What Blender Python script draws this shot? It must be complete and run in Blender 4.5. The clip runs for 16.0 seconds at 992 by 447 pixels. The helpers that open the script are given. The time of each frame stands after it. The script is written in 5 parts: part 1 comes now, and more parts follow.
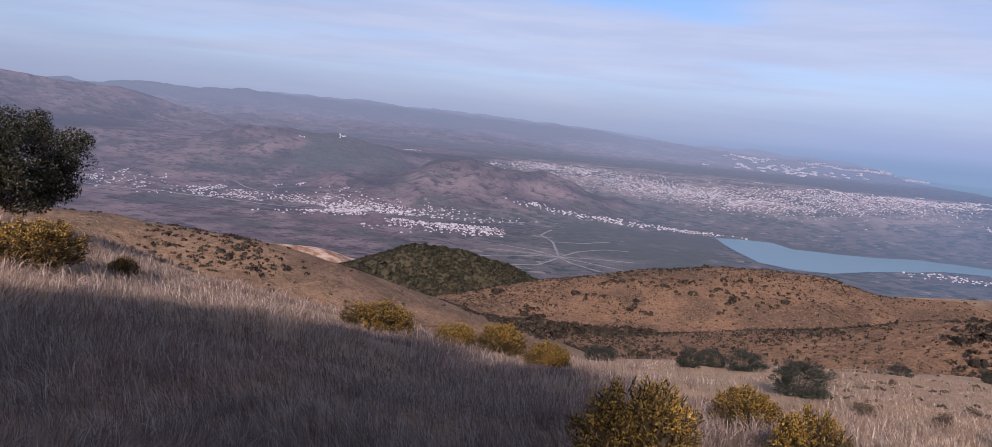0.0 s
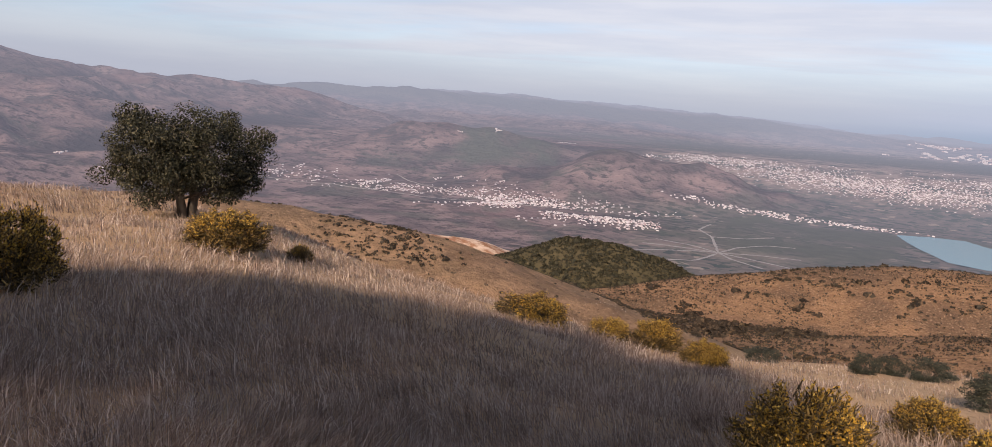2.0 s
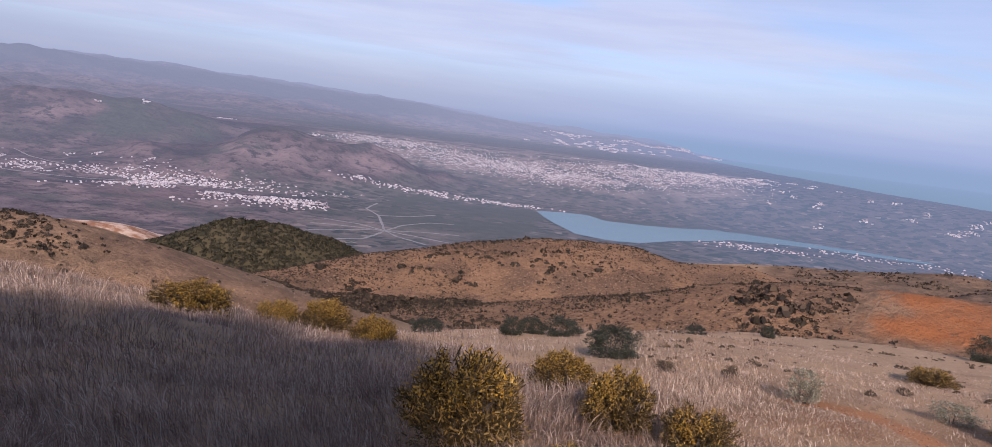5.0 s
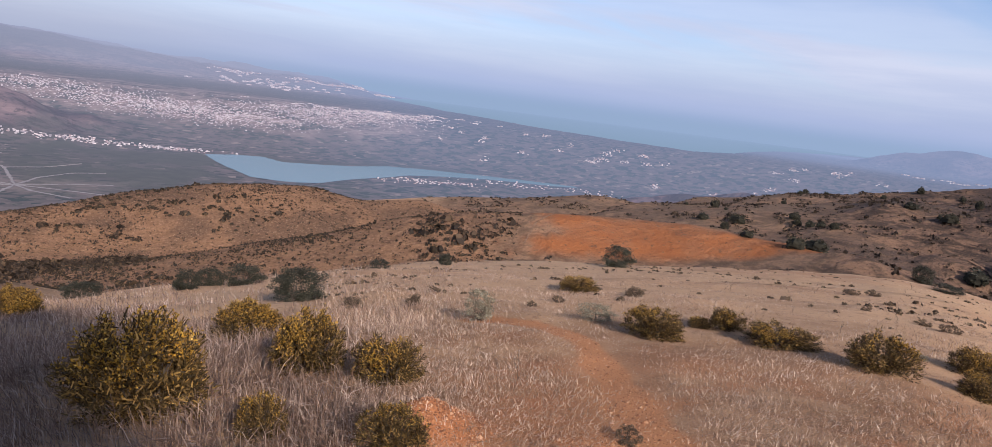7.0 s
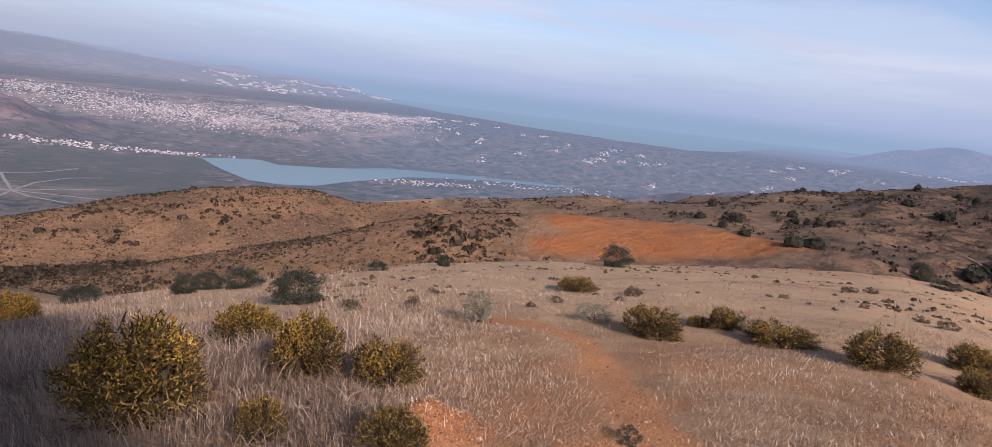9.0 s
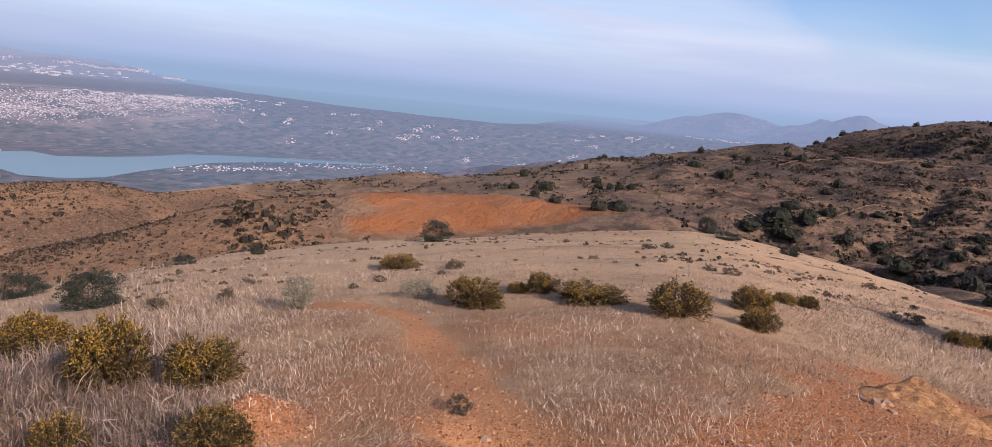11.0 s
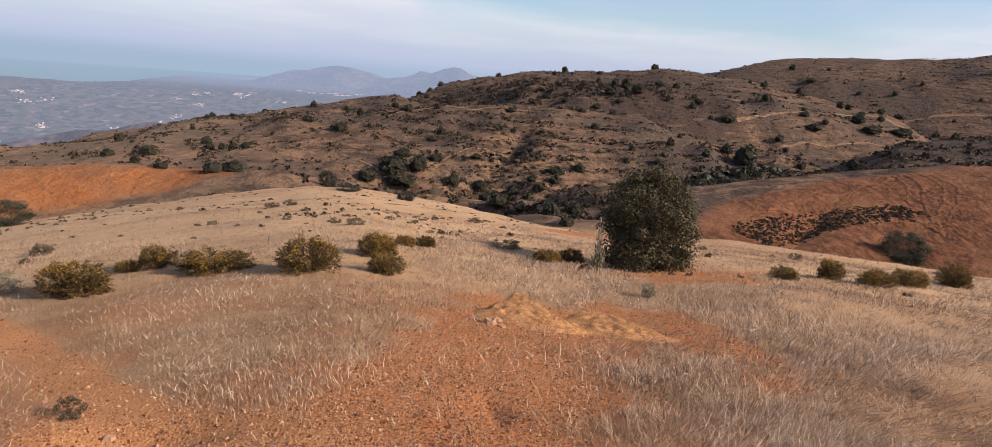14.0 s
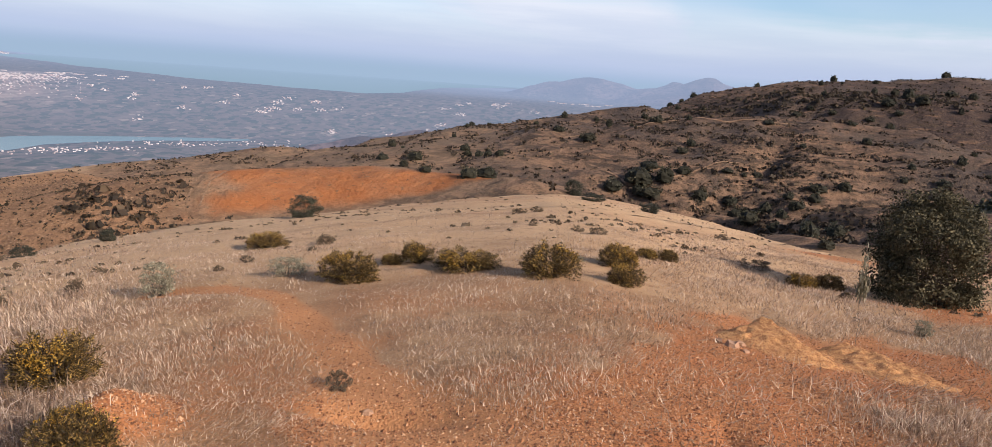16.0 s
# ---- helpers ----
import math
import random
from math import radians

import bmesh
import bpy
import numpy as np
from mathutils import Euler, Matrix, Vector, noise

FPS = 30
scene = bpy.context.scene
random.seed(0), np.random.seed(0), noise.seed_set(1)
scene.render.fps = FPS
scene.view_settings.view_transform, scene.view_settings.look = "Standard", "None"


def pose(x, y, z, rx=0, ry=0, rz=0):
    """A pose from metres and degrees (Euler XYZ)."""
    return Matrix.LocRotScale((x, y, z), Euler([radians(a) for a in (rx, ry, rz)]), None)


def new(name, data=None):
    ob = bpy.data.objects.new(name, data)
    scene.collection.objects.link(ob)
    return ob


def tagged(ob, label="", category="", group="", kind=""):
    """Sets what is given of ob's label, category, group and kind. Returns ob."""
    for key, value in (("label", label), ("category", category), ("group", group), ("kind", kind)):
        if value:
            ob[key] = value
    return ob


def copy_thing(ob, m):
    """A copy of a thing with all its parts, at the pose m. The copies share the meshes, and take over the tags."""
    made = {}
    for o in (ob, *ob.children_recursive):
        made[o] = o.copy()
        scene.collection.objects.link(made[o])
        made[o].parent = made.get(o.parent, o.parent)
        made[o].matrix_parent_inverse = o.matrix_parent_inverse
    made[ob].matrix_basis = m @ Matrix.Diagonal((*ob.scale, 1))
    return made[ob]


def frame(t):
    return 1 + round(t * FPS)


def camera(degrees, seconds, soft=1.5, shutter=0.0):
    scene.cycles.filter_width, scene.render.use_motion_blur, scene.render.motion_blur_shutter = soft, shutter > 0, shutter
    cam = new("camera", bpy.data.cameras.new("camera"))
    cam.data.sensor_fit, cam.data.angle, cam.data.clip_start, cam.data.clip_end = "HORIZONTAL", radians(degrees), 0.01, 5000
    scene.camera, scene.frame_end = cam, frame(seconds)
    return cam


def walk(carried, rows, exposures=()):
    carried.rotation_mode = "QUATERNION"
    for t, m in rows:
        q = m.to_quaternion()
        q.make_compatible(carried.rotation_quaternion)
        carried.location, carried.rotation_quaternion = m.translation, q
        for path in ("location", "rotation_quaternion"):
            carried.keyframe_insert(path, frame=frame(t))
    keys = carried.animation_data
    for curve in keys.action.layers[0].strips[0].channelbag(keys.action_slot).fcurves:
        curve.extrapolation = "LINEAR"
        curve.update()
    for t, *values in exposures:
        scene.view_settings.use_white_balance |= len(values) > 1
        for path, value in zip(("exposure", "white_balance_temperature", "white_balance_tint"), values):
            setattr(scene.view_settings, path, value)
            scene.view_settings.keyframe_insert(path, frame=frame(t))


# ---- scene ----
# ---- camera ----
cam = camera(68.2, 16.0, soft=0.5)
# seconds, then the turn of the camera in degrees; it stands at one spot
TURNS = [
    (0.0, 82.64, -5.09, 0.66), (0.5, 82.67, -5.13, 5.43), (1.0, 82.08, -4.45, 10.79), (1.5, 81.93, -4.02, 15.01),
    (2.0, 81.16, -3.90, 12.64), (2.5, 82.30, -3.77, 7.34), (3.0, 82.28, -4.12, 4.76), (3.2, 82.19, -4.13, 3.41),
    (5.3, 81.57, -5.82, -19.97), (5.5, 81.40, -5.39, -24.94), (6.0, 80.72, -7.23, -28.46), (6.5, 80.58, -7.07, -33.54),
    (7.0, 80.19, -6.98, -37.87), (7.5, 80.03, -6.68, -39.04), (8.0, 80.15, -6.35, -38.62), (8.2, 80.27, -6.50, -37.85),
    (10.3, 80.62, -6.03, -42.75), (10.5, 80.28, -6.12, -45.36), (11.0, 79.98, -5.16, -52.74), (11.5, 80.52, -5.58, -61.49),
    (12.0, 79.37, -4.59, -63.39), (12.5, 78.91, -5.00, -71.77), (13.0, 78.69, -4.18, -74.43), (13.5, 78.99, -4.74, -77.87),
    (14.0, 79.04, -4.55, -82.28), (14.5, 79.26, -4.87, -83.10), (15.0, 79.19, -4.78, -77.12), (15.5, 79.81, -4.71, -69.68),
    (16.0, 78.41, -4.16, -63.13),
]
walk(cam, [(t, pose(0, 0, 1.6, *turn)) for t, *turn in TURNS],
     [(0.0, -0.06, 5600, 21), (0.5, -0.06, 5650, 20), (1.0, 0.04, 5990, 21), (1.5, 0.18, 6290, 17), (2.0, 0.26, 6640, 15), (2.5, 0.20, 6490, 19), (3.0, 0.15, 6290, 20), (5.5, 0.08, 5750, 23), (6.0, 0.08, 5800, 21), (7.0, 0.16, 5950, 19), (8.0, 0.16, 6000, 18),
      (10.5, 0.12, 5950, 19), (11.0, 0.24, 5900, 19), (11.5, 0.09, 5780, 18), (12.0, 0.22, 6250, 16), (12.5, 0.24, 6280, 14), (14.0, 0.38, 6660, 14), (15.0, 0.39, 6530, 13), (16.0, 0.41, 6330, 13)])

# ---- sky, sun, exposure ----
SUN_AZ, SUN_UP = 191.0, 28.0
world = bpy.data.worlds.new("sky")
scene.world = world
world.use_nodes = True
scene.view_settings.exposure = 0.0


class Nodes:
    """Short hand for building node trees."""

    def __init__(self, tree):
        self.tree = tree
        tree.nodes.clear()

    def add(self, kind, **sets):
        n = self.tree.nodes.new(kind)
        for key, value in sets.items():
            if key == "ins":
                for k, v in value.items():
                    self.put(n.inputs[k], v)
            else:
                setattr(n, key, value)
        return n

    def put(self, socket, v):
        if isinstance(v, bpy.types.NodeSocket):
            self.tree.links.new(v, socket)
        elif isinstance(v, bpy.types.Node):
            self.tree.links.new(v.outputs[0], socket)
        elif isinstance(v, (tuple, list)) and len(v) == 3 and socket.type == "RGBA":
            socket.default_value = (*v, 1)
        else:
            socket.default_value = v

    def math(self, op, a, b=0.5, c=0.5, clamp=False):
        n = self.add("ShaderNodeMath", operation=op, use_clamp=clamp)
        for i, v in enumerate((a, b, c)):
            self.put(n.inputs[i], v)
        return n.outputs[0]

    def mix(self, fac, a, b, blend="MIX"):
        n = self.add("ShaderNodeMix", data_type="RGBA", blend_type=blend)
        self.put(n.inputs[0], fac)
        self.put(n.inputs[6], a)
        self.put(n.inputs[7], b)
        return n.outputs[2]

    def noise(self, scale, detail=4, rough=0.55, vector=None, out=0):
        n = self.add("ShaderNodeTexNoise", ins={"Scale": scale, "Detail": detail, "Roughness": rough})
        if vector is not None:
            self.put(n.inputs["Vector"], vector)
        return n.outputs[out]

    def ramp(self, fac, lo, hi):
        n = self.add("ShaderNodeMapRange", interpolation_type="SMOOTHSTEP")
        for i, v in enumerate((fac, lo, hi, 0.0, 1.0)):
            self.put(n.inputs[i], v)
        return n.outputs[0]

    def attr(self, name):
        return self.add("ShaderNodeAttribute", attribute_name=name).outputs["Fac"]


N = Nodes(world.node_tree)
way = N.add("ShaderNodeTexCoord").outputs["Generated"]
axis = N.add("ShaderNodeSeparateXYZ", ins={0: way})
lifted = N.add("ShaderNodeCombineXYZ", ins={0: axis.outputs[0], 1: axis.outputs[1], 2: N.math("MAXIMUM", axis.outputs[2], 0.03)})
sky = N.add("ShaderNodeTexSky", sky_type="NISHITA", sun_disc=False, sun_elevation=radians(SUN_UP), sun_rotation=radians(SUN_AZ),
            altitude=600.0, air_density=1.0, dust_density=1.6, ozone_density=3.0, ins={"Vector": lifted})
# thin high cloud: streaks seen on a flat layer above the land
layer = N.math("ADD", N.math("MAXIMUM", axis.outputs[2], 0.0), 0.10)
flat = N.add("ShaderNodeCombineXYZ", ins={0: N.math("DIVIDE", axis.outputs[0], layer), 1: N.math("DIVIDE", axis.outputs[1], layer), 2: 0.0})
turned = N.add("ShaderNodeMapping", ins={"Vector": flat, "Location": (3.1, 1.7, 0.0), "Rotation": (0, 0, radians(-25)), "Scale": (0.10, 0.34, 1)})
streaks = N.noise(1.25, 6, 0.55, turned)
cloud = N.math("MULTIPLY", N.ramp(streaks, 0.36, 0.56), N.math("SUBTRACT", 1.0, N.math("MULTIPLY", N.ramp(axis.outputs[2], 0.30, 0.75), 0.85)))
low = N.ramp(axis.outputs[2], 0.17, 0.02)
veil = N.math("MAXIMUM", N.math("MULTIPLY", cloud, 0.9), N.math("MULTIPLY", low, 0.92))
# bearing and elevation in degrees; the cloud sheet ends in a long edge that sinks towards the east, with open blue above it
round_sky = N.math("MULTIPLY", N.math("ARCTAN2", axis.outputs[0], axis.outputs[1]), 57.2958)
up_sky = N.math("MULTIPLY", N.math("ARCSINE", axis.outputs[2]), 57.2958)
edge = N.math("SUBTRACT", 9.3, N.math("MULTIPLY", round_sky, 0.054))
wisps = N.noise(1.0, 6, 0.6, N.add("ShaderNodeMapping", ins={"Vector": N.add("ShaderNodeCombineXYZ", ins={0: round_sky, 1: up_sky, 2: 0.0}), "Rotation": (0, 0, 0.05), "Scale": (0.055, 0.55, 1)}))
over = N.math("ADD", N.math("SUBTRACT", up_sky, edge), N.math("MULTIPLY", N.math("SUBTRACT", wisps, 0.5), 3.4))


def opening(a, b, soft):
    return N.math("MULTIPLY", N.ramp(round_sky, a - soft, a + soft), N.ramp(round_sky, b + soft, b - soft))


open_blue = N.math("ADD", N.math("ADD", opening(-6, 17, 4), opening(80, 108, 4)), N.math("MULTIPLY", opening(34, 76, 6), 0.45), clamp=True)
open_blue = N.math("MULTIPLY", N.math("MULTIPLY", open_blue, N.ramp(over, 0.0, 1.1)), N.ramp(up_sky, 16.0, 11.0))
veil = N.math("MULTIPLY", N.math("MAXIMUM", veil, N.ramp(up_sky, 4.5, 0.0)), N.math("SUBTRACT", 1.0, N.math("MULTIPLY", open_blue, 0.85)))
rise = N.ramp(N.math("ADD", up_sky, N.math("MULTIPLY", wisps, 1.0)), 0.4, 6.4)
east = N.ramp(round_sky, 4.0, 30.0)
horizon = N.mix(N.ramp(up_sky, -0.4, 1.3), N.mix(east, (0.405, 0.445, 0.55), (0.315, 0.425, 0.55)), N.mix(east, (0.405, 0.445, 0.55), (0.385, 0.465, 0.65)))
white = N.mix(rise, horizon, N.mix(N.ramp(round_sky, -38.0, 2.0), N.mix(N.ramp(wisps, 0.35, 0.65), (0.53, 0.57, 0.665), (0.62, 0.65, 0.72)), N.mix(N.ramp(wisps, 0.35, 0.65), (0.62, 0.66, 0.75), (0.71, 0.735, 0.795))))
scaled = N.add("ShaderNodeVectorMath", operation="SCALE", ins={0: sky.outputs[0], "Scale": 0.14})
back = N.add("ShaderNodeBackground", ins={"Color": N.mix(veil, scaled.outputs[0], white), "Strength": 0.885})
N.add("ShaderNodeOutputWorld", ins={0: back})

sun = new("sun", bpy.data.lights.new("sun", "SUN"))
sun.data.energy, sun.data.angle, sun.data.color = 5.0, radians(1.2), (1.0, 0.865, 0.705)
to_sun = Vector((math.sin(radians(SUN_AZ)) * math.cos(radians(SUN_UP)), math.cos(radians(SUN_AZ)) * math.cos(radians(SUN_UP)), math.sin(radians(SUN_UP))))
sun.matrix_world = Matrix.Translation((0, 0, 60)) @ to_sun.to_track_quat("Z", "Y").to_matrix().to_4x4()

# ---- materials ----


def material(name):
    m = bpy.data.materials.new(name)
    m.use_nodes = True
    return m, Nodes(m.node_tree)


def finish(N, colour, rough=0.9, bump=None, strength=0.4, distance=0.02, spec=0.2, through_light=0.0):
    b = N.add("ShaderNodeBsdfPrincipled", ins={"Base Color": colour, "Roughness": rough, "Specular IOR Level": spec})
    if bump is not None:
        N.put(b.inputs["Normal"], N.add("ShaderNodeBump", ins={"Height": bump, "Strength": strength, "Distance": distance}).outputs[0])
    shader = b.outputs[0]
    if through_light:
        t = N.add("ShaderNodeBsdfTranslucent", ins={"Color": colour})
        shader = N.add("ShaderNodeMixShader", ins={0: through_light, 1: shader, 2: t.outputs[0]}).outputs[0]
    N.add("ShaderNodeOutputMaterial", ins={0: shader})
    return b


def near_ground():
    """Dry hillside: straw litter, bare orange gravel, rust and red soils, dark scrub."""
    m, N = material("hillside_soil")
    at = N.add("ShaderNodeNewGeometry").outputs["Position"]
    fine, mid, broad = N.noise(38, 5, 0.7, at), N.noise(1.7, 5, 0.6, at), N.noise(0.06, 4, 0.6, at)
    hill = N.noise(0.35, 5, 0.62, at)
    straw = N.mix(mid, (0.36, 0.222, 0.12), (0.60, 0.40, 0.222))
    straw = N.mix(N.ramp(fine, 0.35, 0.7), straw, (0.53, 0.345, 0.205))
    straw = N.mix(N.math("MULTIPLY", N.ramp(broad, 0.48, 0.64), 0.55), straw, (0.36, 0.19, 0.10))
    straw = N.mix(N.math("MULTIPLY", N.ramp(hill, 0.54, 0.66), 0.5), straw, (0.27, 0.165, 0.10))
    straw = N.mix(N.math("MULTIPLY", N.ramp(N.noise(4.5, 4, 0.7, at), 0.56, 0.68), 0.6), straw, (0.22, 0.135, 0.082))
    # brown soil between tufts, darkened also for the shade under straw
    litter = N.mix(N.ramp(fine, 0.4, 0.65), (0.17, 0.082, 0.042), (0.34, 0.175, 0.088))
    straw = N.mix(N.math("MULTIPLY", N.attr("litter"), N.math("ADD", 0.45, N.math("MULTIPLY", N.ramp(N.noise(1.3, 4, 0.65, at), 0.38, 0.6), 0.5))), straw, litter)
    pebbles = N.add("ShaderNodeTexVoronoi", ins={"Vector": at, "Scale": 60.0})
    gravel = N.mix(pebbles.outputs["Color"], (0.25, 0.098, 0.042), (0.53, 0.245, 0.105))
    gravel = N.mix(N.ramp(mid, 0.4, 0.7), gravel, (0.44, 0.17, 0.068))
    gravel = N.mix(N.math("MULTIPLY", N.ramp(pebbles.outputs["Distance"], 0.45, 0.8), 0.35), gravel, (0.16, 0.07, 0.04))
    gravel = N.mix(N.math("MULTIPLY", N.attr("earth"), 0.75), gravel, N.mix(mid, (0.36, 0.16, 0.07), (0.56, 0.285, 0.13)))
    rust = N.mix(hill, (0.21, 0.115, 0.062), (0.38, 0.215, 0.118))
    rust = N.mix(N.ramp(N.noise(0.9, 4, 0.7, at), 0.52, 0.68), rust, (0.16, 0.095, 0.055))
    rust = N.mix(N.math("MULTIPLY", N.ramp(N.noise(0.045, 4, 0.6, at), 0.46, 0.62), 0.75), rust, (0.135, 0.085, 0.055))
    orange = N.mix(N.noise(0.25, 5, 0.65, at), (0.30, 0.10, 0.036), (0.45, 0.175, 0.064))
    orange = N.mix(N.ramp(N.noise(1.1, 3, 0.6, at), 0.60, 0.68), orange, (0.20, 0.10, 0.05))
    furrow = N.noise(1.0, 5, 0.7, N.add("ShaderNodeMapping", ins={"Vector": at, "Rotation": (0, 0, 0.35), "Scale": (0.55, 1.2, 0.8)}))
    red = N.mix(N.ramp(furrow, 0.38, 0.64), (0.115, 0.048, 0.026), (0.255, 0.11, 0.054))
    red = N.mix(N.math("MULTIPLY", N.ramp(N.noise(0.07, 3, 0.6, at), 0.45, 0.62), 0.6), red, (0.31, 0.145, 0.074))
    terrace = N.noise(1.0, 5, 0.6, N.add("ShaderNodeMapping", ins={"Vector": at, "Scale": (0.10, 0.10, 0.9)}))
    scrub = N.mix(N.ramp(hill, 0.42, 0.6), (0.27, 0.162, 0.10), (0.115, 0.076, 0.052))
    scrub = N.mix(N.attr("heath"), scrub, N.mix(hill, (0.05, 0.036, 0.032), (0.10, 0.068, 0.055)))
    scrub = N.mix(N.ramp(terrace, 0.50, 0.62), scrub, (0.075, 0.052, 0.038))
    scrub = N.mix(N.math("MULTIPLY", N.ramp(terrace, 0.42, 0.34), 0.6), scrub, (0.24, 0.14, 0.083))
    scrub = N.mix(N.math("MULTIPLY", N.ramp(N.noise(0.016, 3, 0.6, at), 0.5, 0.62), 0.7), scrub, (0.085, 0.066, 0.055))
    green = N.mix(hill, (0.045, 0.04, 0.02), (0.12, 0.09, 0.05))
    speck = N.noise(2.1, 5, 0.75, at)
    rust = N.mix(N.ramp(speck, 0.55, 0.66), rust, (0.115, 0.07, 0.045))
    rust = N.mix(N.math("MULTIPLY", N.ramp(speck, 0.45, 0.36), 0.7), rust, (0.50, 0.32, 0.20))
    orange = N.mix(N.math("MULTIPLY", N.ramp(speck, 0.56, 0.66), 0.6), orange, (0.17, 0.085, 0.045))
    orange = N.mix(N.math("MULTIPLY", N.ramp(speck, 0.44, 0.36), 0.3), orange, (0.52, 0.26, 0.12))
    red = N.mix(N.math("MULTIPLY", N.ramp(speck, 0.54, 0.64), 0.6), red, (0.15, 0.06, 0.035))
    scrub = N.mix(N.ramp(speck, 0.54, 0.64), scrub, (0.06, 0.042, 0.03))
    scrub = N.mix(N.math("MULTIPLY", N.ramp(speck, 0.45, 0.36), 0.6), scrub, (0.27, 0.165, 0.102))
    # gullies darkened in colour: scrub there, and shade for the relief
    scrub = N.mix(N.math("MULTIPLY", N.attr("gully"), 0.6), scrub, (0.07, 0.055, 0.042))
    quarry = N.mix(N.ramp(N.noise(0.11, 5, 0.7, at), 0.4, 0.6), (0.30, 0.14, 0.075), (0.62, 0.45, 0.33))
    c = straw
    for name, paint in (("scrub", scrub), ("rust", rust), ("green", green), ("quarry", quarry), ("red", red), ("orange", orange), ("bare", gravel)):
        c = N.mix(N.attr(name), c, paint)
    h = N.math("ADD", N.math("MULTIPLY", fine, 0.4), N.math("ADD", mid, N.math("MULTIPLY", pebbles.outputs["Distance"], 0.35)))
    lumps = N.math("MULTIPLY", N.math("MAXIMUM", N.attr("scrub"), N.math("MAXIMUM", N.attr("rust"), N.attr("red"))), N.math("ADD", N.math("MULTIPLY", speck, 0.5), N.math("MULTIPLY", hill, 1.6)))
    finish(N, c, 0.95, N.math("ADD", N.math("MULTIPLY", h, 0.02), lumps), 0.9, 1.0, 0.1)
    return m


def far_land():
    """The hazy country beyond: farmland, bare mauve hills, woods, pale fields; a backdrop with distance haze mixed in
    as emission.
    """
    m, N = material("distant_country")
    at = N.add("ShaderNodeNewGeometry").outputs["Position"]
    broad, mid, small = N.noise(0.0035, 5, 0.6, at), N.noise(0.012, 5, 0.62, at), N.noise(0.05, 4, 0.65, at)
    hill = N.mix(N.ramp(mid, 0.3, 0.7), (0.095, 0.068, 0.066), (0.27, 0.19, 0.172))
    hill = N.mix(N.ramp(small, 0.50, 0.62), hill, (0.062, 0.052, 0.045))
    hill = N.mix(N.math("MULTIPLY", N.ramp(broad, 0.52, 0.64), 0.45), hill, (0.22, 0.128, 0.112))
    hill = N.mix(N.math("MULTIPLY", N.ramp(N.noise(0.006, 4, 0.6, at), 0.52, 0.60), 0.25), hill, (0.22, 0.14, 0.128))
    hill = N.mix(N.math("MULTIPLY", N.ramp(N.noise(0.009, 5, 0.65, at), 0.54, 0.62), 0.7), hill, (0.055, 0.052, 0.05))
    # dark gully colour stands for scrub and for missing relief shade
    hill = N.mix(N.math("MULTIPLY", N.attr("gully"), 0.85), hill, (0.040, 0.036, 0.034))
    cells = N.add("ShaderNodeTexVoronoi", ins={"Vector": N.add("ShaderNodeMapping", ins={"Vector": at, "Rotation": (0, 0, 0.5), "Scale": (1.0, 1.4, 1.0)}), "Scale": 0.07})
    tone = N.add("ShaderNodeSeparateColor", ins={0: cells.outputs["Color"]})
    plain = N.mix(N.math("ADD", N.math("MULTIPLY", tone.outputs[0], 0.45), N.math("MULTIPLY", N.noise(0.03, 5, 0.7, at), 0.6)), (0.075, 0.07, 0.062), (0.19, 0.155, 0.135))
    plain = N.mix(N.ramp(tone.outputs[1], 0.93, 0.96), plain, (0.27, 0.215, 0.175))
    plain = N.mix(N.ramp(tone.outputs[2], 0.80, 0.86), plain, (0.045, 0.06, 0.05))
    plain = N.mix(N.ramp(small, 0.5, 0.62), plain, (0.055, 0.07, 0.05))
    c = N.mix(N.attr("hill"), plain, hill)
    c = N.mix(N.attr("wood_ridge_tone"), c, N.mix(small, (0.045, 0.055, 0.042), (0.115, 0.115, 0.085)))
    c = N.mix(N.math("MULTIPLY", N.attr("pale"), N.ramp(N.noise(0.018, 4, 0.65, at), 0.40, 0.58)), c, N.mix(tone.outputs[2], (0.26, 0.19, 0.165), (0.42, 0.32, 0.27)))
    relief = N.math("MULTIPLY", N.math("ADD", N.noise(0.008, 6, 0.58, at), N.math("MULTIPLY", small, 0.25)), N.math("ADD", N.math("MULTIPLY", N.attr("hill"), 19.0), 1.0))
    d = N.add("ShaderNodeBsdfDiffuse", ins={"Color": c, "Normal": N.add("ShaderNodeBump", ins={"Height": relief, "Strength": 1.0, "Distance": 1.0}).outputs[0]})
    # haze is painted as emission: air sets its share, blue its tint
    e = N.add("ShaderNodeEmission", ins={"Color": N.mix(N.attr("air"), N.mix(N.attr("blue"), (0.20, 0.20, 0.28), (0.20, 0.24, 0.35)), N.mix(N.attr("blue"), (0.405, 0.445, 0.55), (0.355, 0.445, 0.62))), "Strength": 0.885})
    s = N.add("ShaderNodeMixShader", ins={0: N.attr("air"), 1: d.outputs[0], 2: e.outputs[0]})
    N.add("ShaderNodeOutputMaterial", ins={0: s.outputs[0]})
    return m


